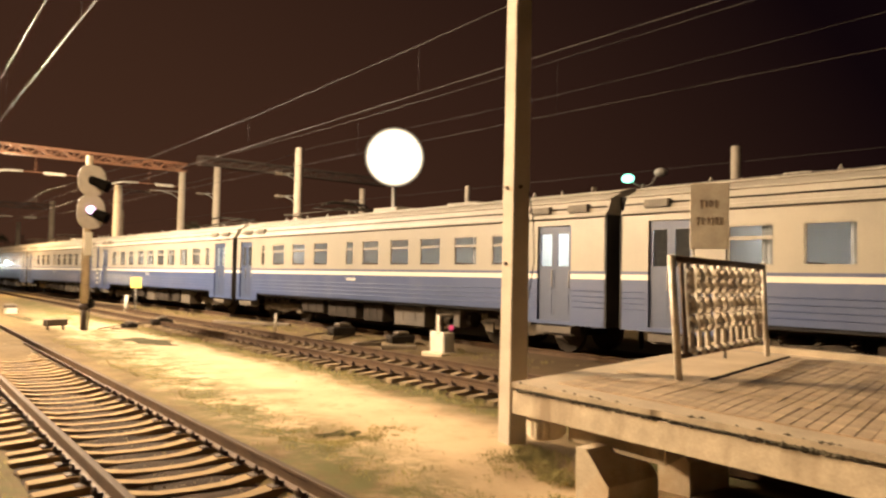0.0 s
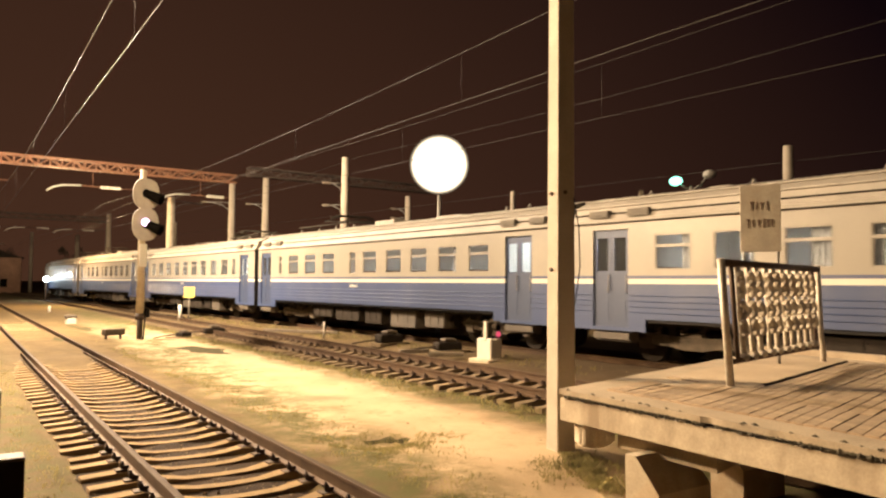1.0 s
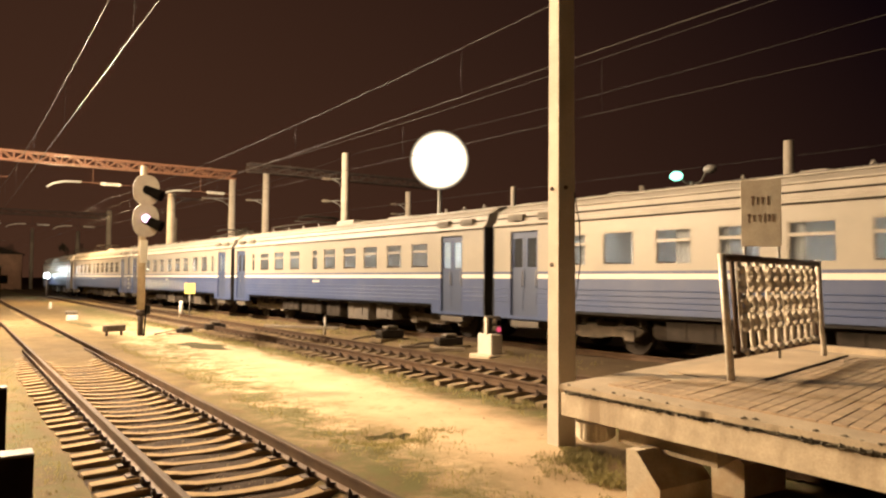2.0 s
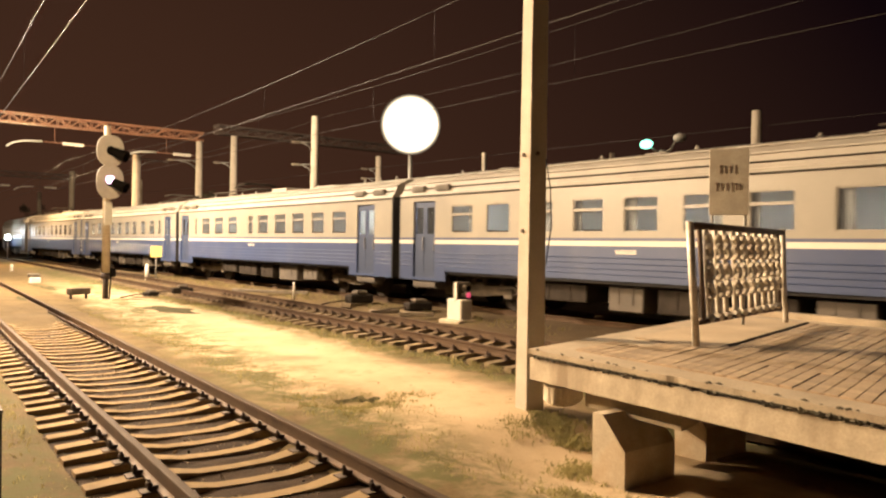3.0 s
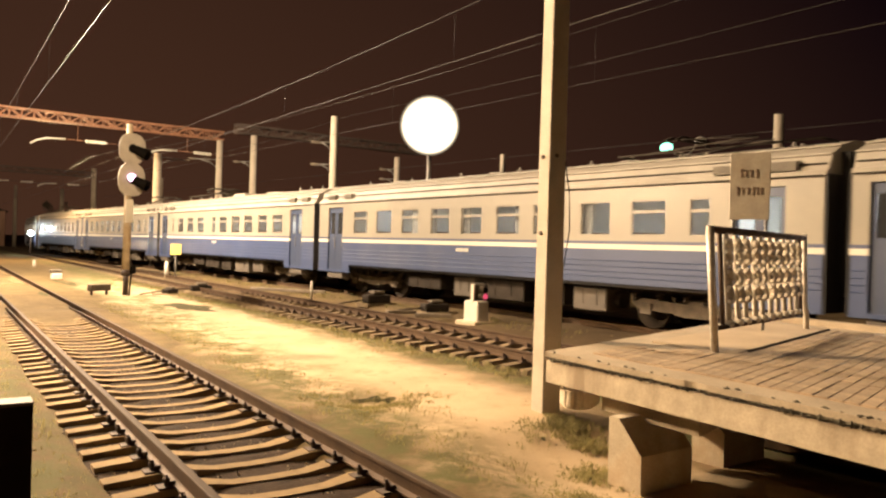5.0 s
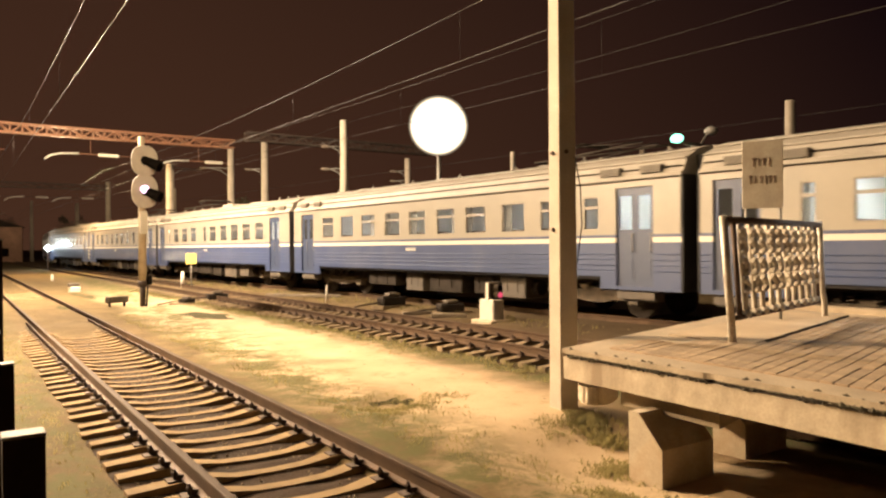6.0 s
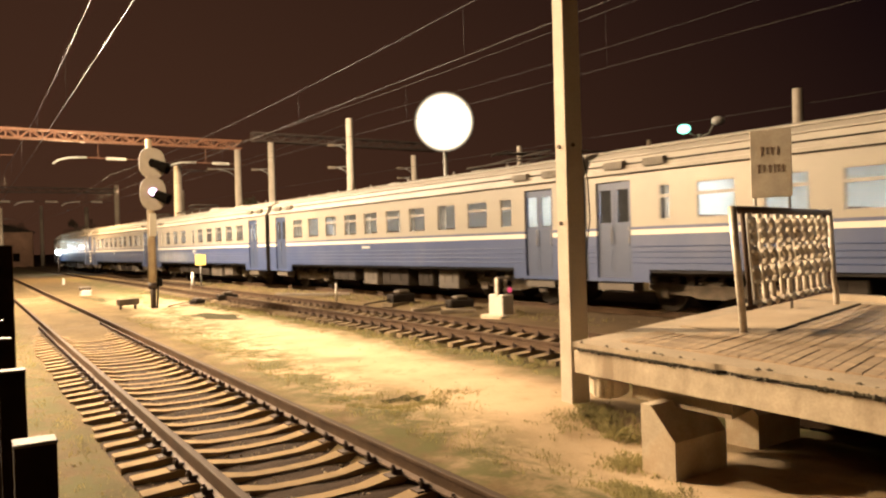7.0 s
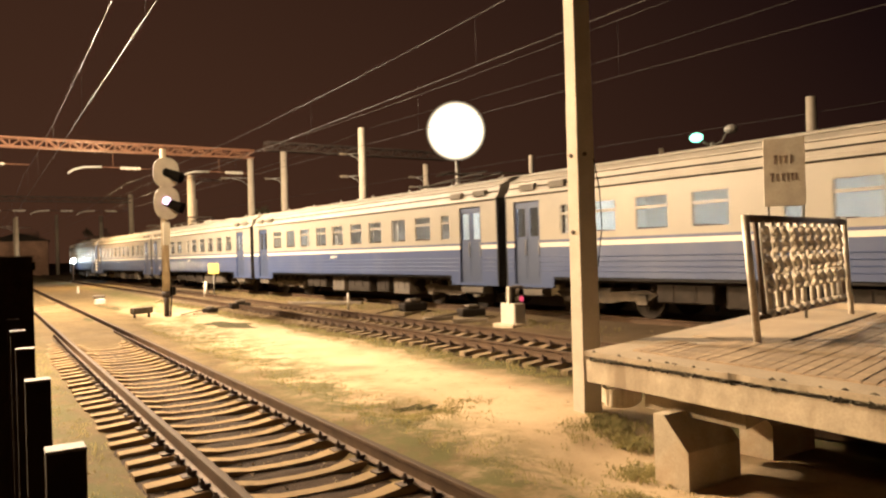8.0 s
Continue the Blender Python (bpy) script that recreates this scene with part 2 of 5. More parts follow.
def ground_height(x, y):
    h = GROUND + 0.05 * (noise.noise((x * 0.35, y * 0.35, 0)) + 0.5 * noise.noise((x * 1.1, y * 1.1, 3)))
    rise = min(1.0, max(0.0, (x - mid_x(y) - 1.3) / 1.2))
    h += 0.16 * rise
    d = abs(x - near_x(y))
    if d < 1.75:
        cover = min(1.0, max(0.0, (y - 17.5) / 7.0)) * min(1.0, max(0.0, (37.5 - y) / 2.0))
        low = -0.34 if x < near_x(y) + 0.8 else -0.17
        h = (1 - cover) * (min(h, low + max(0, d - 1.2) * 0.55) if low < -0.3 else low + 0.03 * noise.noise((x * 2, y * 2, 5))) + cover * (-0.125 if d < 0.7 else -0.16)
    if abs(x - mid_x(y)) < 1.65:
        h = min(h, -0.34)
    dip = max(0.0, min(1.0, (x - 4.6) / 1.2)) * max(0.0, min(1.0, (6.9 - y) / 1.5))
    h -= 0.22 * dip * dip * (3 - 2 * dip)
    h -= 0.16 * math.exp(-(((x - 5.7) / 0.5) ** 2 + ((y - 8.85) / 0.35) ** 2))
    return h


def build_ground():
    bm = bmesh.new()
    xs = [-3000, -600, -150, -40, -14] + [round(-8 + 0.33 * i, 2) for i in range(82)] + [24, 34, 60, 150, 600, 3000]
    ys = [-3000, -500, -80, -25] + [round(-8 + 0.3 * i, 2) for i in range(180)] + [50, 60, 75, 95, 130, 220, 600, 3000]
    rows = [[bm.verts.new((x, y, ground_height(x, y) if -8 < x < 19 and -8 < y < 43 else GROUND)) for x in xs] for y in ys]
    for j in range(len(ys) - 1):
        for i in range(len(xs) - 1):
            f = bm.faces.new((rows[j][i], rows[j][i + 1], rows[j + 1][i + 1], rows[j + 1][i]))
            f.smooth = True
    ob = part("ground", bm, M_SAND)
    return tagged(ob, "trodden pale sandy ground with weeds and darker patches", "ground", kind="structure")


def sand_material():
    m = bpy.data.materials.new("sandy_ground")
    m.use_nodes = True
    n, l = m.node_tree.nodes, m.node_tree.links
    b = n["Principled BSDF"]
    b.inputs["Roughness"].default_value = 0.95
    b.inputs["Specular IOR Level"].default_value = 0.1
    tc = n.new("ShaderNodeTexCoord")

    def tex(scale, detail, rough=0.55):
        t = n.new("ShaderNodeTexNoise")
        t.inputs["Scale"].default_value, t.inputs["Detail"].default_value, t.inputs["Roughness"].default_value = scale, detail, rough
        l.new(tc.outputs["Object"], t.inputs["Vector"])
        return t

    def ramp(src, p0, p1, c0, c1):
        r = n.new("ShaderNodeValToRGB")
        r.color_ramp.elements[0].position, r.color_ramp.elements[1].position = p0, p1
        r.color_ramp.elements[0].color, r.color_ramp.elements[1].color = (*c0, 1), (*c1, 1)
        l.new(src, r.inputs[0])
        return r.outputs[0]

    def mixed(fac, a, c):
        x = n.new("ShaderNodeMix")
        x.data_type = "RGBA"
        l.new(fac, x.inputs["Factor"])
        l.new(a, x.inputs["A"])
        if isinstance(c, tuple):
            x.inputs["B"].default_value = (*c, 1)
        else:
            l.new(c, x.inputs["B"])
        return x.outputs["Result"]
    off_path = ramp(tex(1.3, 7, 0.62).outputs["Fac"], 0.34, 0.66, (0.058, 0.039, 0.0155), (0.125, 0.087, 0.039))
    path = ramp(tex(0.9, 6).outputs["Fac"], 0.3, 0.7, (0.4, 0.297, 0.18), (0.53, 0.41, 0.265))
    # the trodden way between the two tracks
    sep = n.new("ShaderNodeSeparateXYZ")
    l.new(tc.outputs["Object"], sep.inputs[0])

    def calc(op, a, c):
        x = n.new("ShaderNodeMath")
        x.operation = op
        for k, v in enumerate((a, c)):
            if isinstance(v, (int, float)):
                x.inputs[k].default_value = v
            else:
                l.new(v, x.inputs[k])
        return x.outputs[0]
    along = calc("MULTIPLY", sep.outputs["Y"], 0.105)
    across = calc("SUBTRACT", calc("SUBTRACT", sep.outputs["X"], 5.5), along)
    wander = calc("MULTIPLY", calc("SUBTRACT", tex(0.5, 5, 0.6).outputs["Fac"], 0.5), 2.4)
    dist = calc("ABSOLUTE", calc("ADD", across, wander), 0)
    mr = n.new("ShaderNodeMapRange")
    mr.inputs["From Min"].default_value, mr.inputs["From Max"].default_value = 1.1, 2.1
    mr.inputs["To Min"].default_value, mr.inputs["To Max"].default_value = 1.0, 0.0
    l.new(dist, mr.inputs["Value"])
    ends = n.new("ShaderNodeMapRange")
    ends.inputs["From Min"].default_value, ends.inputs["From Max"].default_value = 30.0, 42.0
    ends.inputs["To Min"].default_value, ends.inputs["To Max"].default_value = 1.0, 0.15
    l.new(sep.outputs["Y"], ends.inputs["Value"])
    col = mixed(calc("MULTIPLY", mr.outputs[0], ends.outputs[0]), off_path, path)
    grit = ramp(tex(26, 4, 0.75).outputs["Fac"], 0.38, 0.66, (0.075, 0.05, 0.025), (0.25, 0.183, 0.104))
    half = n.new("ShaderNodeValue")
    half.outputs[0].default_value = 0.2
    col = mixed(half.outputs[0], col, grit)
    clumps = ramp(tex(3.2, 8, 0.7).outputs["Fac"], 0.55, 0.7, (0, 0, 0), (0.5, 0.5, 0.5))
    col = mixed(clumps, col, (0.13, 0.105, 0.042))
    dirt = ramp(tex(0.24, 5).outputs["Fac"], 0.56, 0.66, (0, 0, 0), (0.6, 0.6, 0.6))
    col = mixed(dirt, col, (0.134, 0.097, 0.054))
    # thin low grass in strips beside the tracks
    for slope, offset, half in ((0.14, 3.7, 0.95), (0.0625, 0.75, 0.6), (0.047, 8.3, 0.6)):
        d = calc("ABSOLUTE", calc("SUBTRACT", calc("SUBTRACT", sep.outputs["X"], offset), calc("MULTIPLY", sep.outputs["Y"], slope)), 0)
        strip = n.new("ShaderNodeMapRange")
        strip.inputs["From Min"].default_value, strip.inputs["From Max"].default_value = half * 0.3, half * 1.4
        strip.inputs["To Min"].default_value, strip.inputs["To Max"].default_value = 0.9, 0.0
        l.new(d, strip.inputs["Value"])
        tufts = ramp(tex(2.1, 8, 0.72).outputs["Fac"], 0.42, 0.56, (0, 0, 0), (1, 1, 1))
        col = mixed(calc("MULTIPLY", strip.outputs[0], tufts), col, (0.08, 0.078, 0.027))
    # darker earth between the middle track and the train's track
    d = calc("ABSOLUTE", calc("SUBTRACT", calc("SUBTRACT", sep.outputs["X"], 13.6), calc("MULTIPLY", sep.outputs["Y"], 0.047)), 0)
    dark_earth = n.new("ShaderNodeMapRange")
    dark_earth.inputs["From Min"].default_value, dark_earth.inputs["From Max"].default_value = 1.5, 2.3
    dark_earth.inputs["To Min"].default_value, dark_earth.inputs["To Max"].default_value = 0.8, 0.0
    l.new(d, dark_earth.inputs["Value"])
    reach = n.new("ShaderNodeMapRange")
    reach.inputs["From Min"].default_value, reach.inputs["From Max"].default_value = 13.0, 20.0
    reach.inputs["To Min"].default_value, reach.inputs["To Max"].default_value = 1.0, 0.15
    l.new(calc("ADD", sep.outputs["Y"], wander), reach.inputs["Value"])
    col = mixed(calc("MULTIPLY", dark_earth.outputs[0], reach.outputs[0]), col, (0.042, 0.028, 0.016))
    l.new(col, b.inputs["Base Color"])
    bp = n.new("ShaderNodeBump")
    bp.inputs["Strength"].default_value, bp.inputs["Distance"].default_value = 0.5, 0.04
    l.new(tex(16, 6, 0.7).outputs["Fac"], bp.inputs["Height"])
    l.new(bp.outputs[0], b.inputs["Normal"])
    return m


M_SAND = sand_material()
build_ground()


# ---------------------------------------------------------------- tracks
def rail_mesh(length, y0):
    """A flat-bottomed rail along y, head at z = 0."""
    prof = [(-0.066, -0.18), (0.066, -0.18), (0.066, -0.165), (0.014, -0.145), (0.010, -0.05), (0.036, -0.038), (0.036, -0.006), (0.028, 0), (-0.028, 0), (-0.036, -0.006), (-0.036, -0.038), (-0.010, -0.05), (-0.014, -0.145), (-0.066, -0.165)]
    bm = bmesh.new()
    prism(bm, prof, y0, y0 + length)
    bmesh.ops.recalc_face_normals(bm, faces=bm.faces)
    me = bpy.data.meshes.new("rail")
    me.materials.append(M_RAIL)
    me.materials.append(M_RAILTOP)
    for f in bm.faces:
        if f.normal.z > 0.7 and f.calc_center_median().z > -0.004:
            f.material_index = 1
    bm.to_mesh(me)
    bm.free()
    return me


def sleeper_mesh(dark=False):
    """Prestressed sleeper 2.7 m long along x: raised rail seats and a lower, narrower waist."""
    bm = bmesh.new()
    st = [(-1.35, -0.22, 0.13), (-0.98, -0.195, 0.14), (-0.62, -0.19, 0.14), (-0.35, -0.235, 0.11), (0, -0.245, 0.105), (0.35, -0.235, 0.11), (0.62, -0.19, 0.14), (0.98, -0.195, 0.14), (1.35, -0.22, 0.13)]
    rings = [[bm.verts.new(p) for p in ((x, -w * 0.86, -0.36), (x, -w * 0.7, z), (x, w * 0.7, z), (x, w * 0.86, -0.36))] for x, z, w in st]
    for a, b in zip(rings, rings[1:]):
        for i in range(3):
            bm.faces.new((a[i], a[i + 1], b[i + 1], b[i]))
    bm.faces.new(rings[0])
    bm.faces.new(rings[-1][::-1])
    return mesh_of("sleeper", bm, M_SLEEPER_DARK if dark else M_SLEEPER)


def fastening_mesh():
    """Bolted clip pair at one rail seat."""
    bm = bmesh.new()
    box(bm, -0.19, 0.19, -0.07, 0.07, -0.195, -0.178)
    for s in (-1, 1):
        box(bm, s * 0.075 - 0.03, s * 0.075 + 0.03, -0.04, 0.04, -0.18, -0.135)
        rod(bm, (s * 0.115, 0, -0.19), (s * 0.115, 0, -0.085), 0.016, n=6)
        rod(bm, (s * 0.115, 0, -0.135), (s * 0.115, 0, -0.11), 0.03, n=6)
    return mesh_of("fastening", bm, M_CLIP)


RAIL_ME = rail_mesh(420, -12)
BEND, RADIUS = 80.0, 170.0
TRAIN_Z = 0.12


def train_line(s):
    """Place and heading (degrees) of the train's track s metres along it: straight, then a bend to the right."""
    if s <= BEND:
        return TRAIN_X, s, 0.0
    a = (s - BEND) / RADIUS
    return TRAIN_X + RADIUS * (1 - math.cos(a)), BEND + RADIUS * math.sin(a), -math.degrees(a)


def bent_rail_mesh(offset):
    prof = [(-0.066, -0.18), (0.066, -0.18), (0.014, -0.145), (0.010, -0.05), (0.036, -0.038), (0.036, -0.006), (-0.036, -0.006), (-0.036, -0.038), (-0.010, -0.05), (-0.014, -0.145)]
    bm = bmesh.new()
    rings = []
    for s in [-14.0, BEND] + [BEND + 4 * k for k in range(1, 30)]:
        x, y, a = train_line(s)
        c, sn = math.cos(radians(a)), math.sin(radians(a))
        rings.append([bm.verts.new((x - TRAIN_X + (offset + px) * c, y + (offset + px) * sn, pz)) for px, pz in prof])
    for p, q in zip(rings, rings[1:]):
        for k in range(len(prof)):
            bm.faces.new((p[k], p[(k + 1) % len(prof)], q[(k + 1) % len(prof)], q[k]))
    return mesh_of("rail", bm, M_RAIL)


def ballast_mesh(y0, y1, half, top, seed):
    bm = bmesh.new()
    xs = [-half - 0.35, -half, -half * 0.6, -half * 0.3, 0, half * 0.3, half * 0.6, half, half + 0.35]
    n = int((y1 - y0) / 0.25)
    rows = []
    for j in range(n + 1):
        y = y0 + (y1 - y0) * j / n
        rows.append([bm.verts.new((x, y, top + (-0.12 if abs(x) > half else 0) + 0.035 * noise.noise((x * 3, y * 3, seed)))) for x in xs])
    for p, q in zip(rows, rows[1:]):
        for k in range(len(xs) - 1):
            bm.faces.new((p[k], p[k + 1], q[k + 1], q[k]))
    return mesh_of("ballast", bm, M_BALLAST)

SLEEPER_ME, SLEEPER_DARK_ME, CLIP_ME = sleeper_mesh(), sleeper_mesh(True), fastening_mesh()


def track(name, m, label, sleepers_from, sleepers_to, step, sleeper_me, clips_to, skip=None):
    t = holder(name, m, label, "railway track", kind="structure")
    for s in (-0.796, 0.796):
        child("rail", RAIL_ME, t, Matrix.Translation((s, 0, 0)))
    y, k = sleepers_from, 0
    while y < sleepers_to:
        if not (skip and skip[0] < y < skip[1]):
            child("sleeper", sleeper_me, t, pose(random.uniform(-0.03, 0.03), y + random.uniform(-0.02, 0.02), random.uniform(-0.012, 0.006), 0, 0, random.uniform(-0.8, 0.8)))
            if y < clips_to:
                for s in (-0.796, 0.796):
                    child("fastening", CLIP_ME, t, Matrix.Translation((s, y, 0)))
        y += step
    return t


NEAR_TRACK = track("railway_track", pose(near_x(0), 0, 0, 0, 0, -math.degrees(math.atan(0.0625))), "rusty rails on pale concrete sleepers half sunk in sand", -3.69, 60, 0.51, SLEEPER_ME, 24, (26, 36))
MID_TRACK = track("railway_track", pose(mid_x(0), 0, 0, 0, 0, -math.degrees(math.atan(0.047))), "worn rails on dark oily concrete sleepers with bolted clips", 2, 62, 0.55, SLEEPER_DARK_ME, 30)
child("ballast", ballast_mesh(-4, 24, 1.3, -0.26, 1), NEAR_TRACK)["kind"] = "stuff"
child("ballast", ballast_mesh(-2, 62, 1.3, -0.3, 2), MID_TRACK)["kind"] = "stuff"
TRAIN_TRACK = holder("railway_track", pose(TRAIN_X, 0, TRAIN_Z), "rails under the moving train on dark oily sleepers", "railway track", kind="structure")
for s in (-0.796, 0.796):
    child("rail", bent_rail_mesh(s), TRAIN_TRACK)
for k in range(110):
    child("sleeper", SLEEPER_DARK_ME, TRAIN_TRACK, Matrix.Translation((0, -8 + 0.6 * k, 0)))
child("ballast", ballast_mesh(-12, 60, 1.7, -0.25, 3), TRAIN_TRACK)["kind"] = "stuff"


# ---------------------------------------------------------------- the train
CAR = 20.0
HALF = 9.78
SIDE = 1.74
LAYOUTS = {
    "trailer": dict(windows=[6.71, 5.19, 3.63, 2.02, 0.5, -1.08, -2.56, -4.23, -5.8], narrow=[(-7.13, 0.5)], doors=[8.51, -8.46]),
    "motor": dict(windows=[6.06, 4.49, 2.9, -0.24, -1.83, -3.34, -4.92, -6.46], narrow=[(7.38, 0.3), (1.0, 0.46)], doors=[8.9, -8.2]),
}


def wall_sheet(bm, ya, yb, za, zb, holes, x, depth):
    """A side wall in the plane x with rectangular openings and reveals running inwards by depth."""
    ys = sorted({ya, yb, *[h[0] for h in holes], *[h[1] for h in holes]})
    zs = sorted({za, zb, *[min(zb, max(za, h[2])) for h in holes], *[min(zb, max(za, h[3])) for h in holes]})
    for y0, y1 in zip(ys, ys[1:]):
        for z0, z1 in zip(zs, zs[1:]):
            cy, cz = (y0 + y1) / 2, (z0 + z1) / 2
            if any(h[0] < cy < h[1] and h[2] < cz < h[3] for h in holes):
                continue
            for xx in (x, x + depth):
                bm.faces.new([bm.verts.new(p) for p in ((xx, y0, z0), (xx, y1, z0), (xx, y1, z1), (xx, y0, z1))])
    for y0, y1, z0, z1 in holes:
        z0, z1 = max(z0, za), min(z1, zb)
        if z1 <= z0:
            continue
        c = ((y0, z0), (y1, z0), (y1, z1), (y0, z1))
        for i in range(4):
            a, b = c[i], c[(i + 1) % 4]
            if a[1] == b[1] and (a[1] in (za, zb)):
                continue
            bm.faces.new([bm.verts.new(p) for p in ((x, *a), (x, *b), (x + depth, *b), (x + depth, *a))])


def roof_outline():
    pts = [(-SIDE, 3.45), (-SIDE - 0.03, 3.47), (-SIDE + 0.02, 3.56)]
    for k in range(0, 9):
        a = math.pi * (1 - k / 8)
        px, pz = 1.66 * math.cos(a), 3.58 + 0.68 * math.sin(a) ** 0.8 if 0 < k < 8 else 3.58
        if k in (1, 2):
            pts += [(px - 0.012, pz - 0.035), (px - 0.05, pz - 0.02), (px - 0.045, pz + 0.01)]
        pts.append((px, pz))
    pts += [(SIDE - 0.02, 3.56), (SIDE + 0.03, 3.47), (SIDE, 3.45)]
    return pts


def window_meshes(width, transom=True):
    """Frame with a transom, and the glass, centred on y = 0, outside at x = 0."""
    z0, z1, zt = 2.31, 3.13, 2.86
    h = width / 2
    bm = bmesh.new()
    t = 0.035
    for a in ((0.01, 0.05, -h, h, z0, z0 + t), (0.01, 0.05, -h, h, z1 - t, z1), (0.01, 0.05, -h, -h + t, z0 + t, z1 - t), (0.01, 0.05, h - t, h, z0 + t, z1 - t), (0.004, 0.045, -h + t, h - t, zt - 0.035, zt + 0.035))[:5 if transom else 4]:
        box(bm, *a)
    fr = mesh_of("window_frame", bm, M_CREAM)
    bm = bmesh.new()
    box(bm, 0.028, 0.034, -h + t, h - t, z0 + t, z1 - t)
    return fr, mesh_of("pane", bm, GLASS)


def door_meshes(width):
    """One sliding leaf with its window, glass and pull, spanning y = 0 .. half the doorway."""
    a, b = 0.012, width / 2
    bm = bmesh.new()
    wall_sheet(bm, a, b, 0.96, 3.3, [(a + 0.09, b - 0.09, 2.3, 3.1)], 0.05, 0.035)
    for za in (1.15, 1.72):
        box(bm, 0.043, 0.05, a + 0.08, b - 0.08, za, za + 0.45)
    leaf = mesh_of("door_leaf", bm, M_DOORBLUE)
    bm = bmesh.new()
    box(bm, 0.062, 0.068, a + 0.09, b - 0.09, 2.3, 3.1)
    pane = mesh_of("pane", bm, GLASS)
    bm = bmesh.new()
    tube(bm, [(0.05, 0.07, 1.78), (0.015, 0.07, 1.8), (0.015, 0.07, 2.18), (0.05, 0.07, 2.2)], 0.013)
    return leaf, pane, mesh_of("handle", bm, M_STEEL)


CAR_MESH = {}


def car_meshes(kind):
    if kind in CAR_MESH:
        return CAR_MESH[kind]
    lay, r = LAYOUTS[kind], {}
    dw = 1.09
    wins = [(c, 0.95) for c in lay["windows"]] + lay["narrow"]
    holes = [(c - w / 2, c + w / 2, 2.31, 3.13) for c, w in wins]
    doors = [(c - dw / 2, c + dw / 2, 0.96, 3.3) for c in lay["doors"]]
    d_in = max(d[0] for d in doors) - 0.5, min(d[1] for d in doors) + 0.5
    bm = bmesh.new()
    wall_sheet(bm, -HALF, HALF, 2.18, 3.45, holes + doors, -SIDE, 0.06)
    wall_sheet(bm, -HALF, HALF, 2.18, 3.45, [], SIDE, -0.06)
    r["upper_side"] = mesh_of("upper_side", bm, M_CREAM)
    bm = bmesh.new()
    wall_sheet(bm, -HALF, HALF, 1.17, 1.99, doors, -SIDE, 0.06)
    for a, b in ((-HALF, d_in[1]), (d_in[0], HALF)):
        wall_sheet(bm, a, b, 0.87, 1.17, [d for d in doors if a < d[0] < b], -SIDE, 0.06)
    # corrugation ribs of the lower side
    for z in (1.32, 1.45, 1.58, 1.71):
        cuts = sorted(d[:2] for d in doors)
        for a, b in ((-HALF + 0.05, cuts[0][0] - 0.06), (cuts[0][1] + 0.06, cuts[1][0] - 0.06), (cuts[1][1] + 0.06, HALF - 0.05)):
            if b - a > 0.2:
                prism(bm, [(-SIDE - 0.014, z), (-SIDE + 0.002, z - 0.018), (-SIDE + 0.002, z + 0.018)], a, b)
    wall_sheet(bm, -HALF, HALF, 0.94, 2.18, [], SIDE, -0.06)
    r["lower_side"] = mesh_of("lower_side", bm, M_BLUE)
    bm = bmesh.new()
    cuts = sorted(d[:2] for d in doors)
    for a, b in ((-HALF, cuts[0][0]), (cuts[0][1], cuts[1][0]), (cuts[1][1], HALF)):
        box(bm, -SIDE - 0.003, -SIDE + 0.06, a, b, 1.99, 2.11)
    r["white_stripe"] = mesh_of("white_stripe", bm, M_WHITE)
    bm = bmesh.new()
    for a, b in ((-HALF, cuts[0][0]), (cuts[0][1], cuts[1][0]), (cuts[1][1], HALF)):
        box(bm, -SIDE - 0.003, -SIDE + 0.06, a, b, 2.11, 2.18)
        box(bm, -SIDE - 0.005, -SIDE, a, b, 1.975, 1.99)
    r["dark_stripe"] = mesh_of("dark_stripe", bm, M_NAVY)
    bm = bmesh.new()
    prism(bm, roof_outline(), -HALF, HALF)
    r["roof"] = mesh_of("roof", bm, M_ROOF)
    bm = bmesh.new()
    rod(bm, (0, -HALF + 0.05, 0), (0, HALF - 0.05, 0), 0.018, n=5)
    r["roof_seam"] = mesh_of("roof_seam", bm, M_UNDER)
    bm = bmesh.new()
    box(bm, -1.72, -1.45, -0.3, 0.3, 3.6, 3.78)
    for k in range(5):
        box(bm, -1.735, -1.715, -0.28, 0.28, 3.62 + k * 0.032, 3.632 + k * 0.032)
    r["roof_vent"] = mesh_of("roof_vent", bm, M_VENT)
    bm = bmesh.new()
    box(bm, -1.68, 1.68, -HALF, HALF, 1.1, 1.22)
    for s in (-1, 1):
        box(bm, -1.74, 1.74, s * HALF - 0.03, s * HALF + 0.03, 0.88, 3.5)
        box(bm, -1.2, 1.2, s * HALF - 0.03, s * (HALF + 0.2), 1.2, 3.95)
    r["end_and_floor"] = mesh_of("end_and_floor", bm, M_BELLOWS)
    bm = bmesh.new()
    edge = [(0.75 + 0.06 * (k % 2), HALF + 0.02 + 0.022 * k) for k in range(9)]
    slab(bm, edge + [(-x, y) for x, y in edge[::-1]], 1.15, 3.35)
    r["gangway_bellows"] = mesh_of("gangway_bellows", bm, M_BELLOWS)
    bm = bmesh.new()
    box(bm, -1.66, 1.66, -HALF + 0.05, HALF - 0.05, 3.38, 3.44)
    for s in (-1, 1):
        box(bm, -1.6, 1.6, s * 7.45 - 0.03, s * 7.45 + 0.03, 1.22, 3.38)
    box(bm, 1.6, 1.66, -HALF + 0.05, HALF - 0.05, 1.22, 3.38)
    r["lining"] = mesh_of("lining", bm, M_INNER)
    bm = bmesh.new()
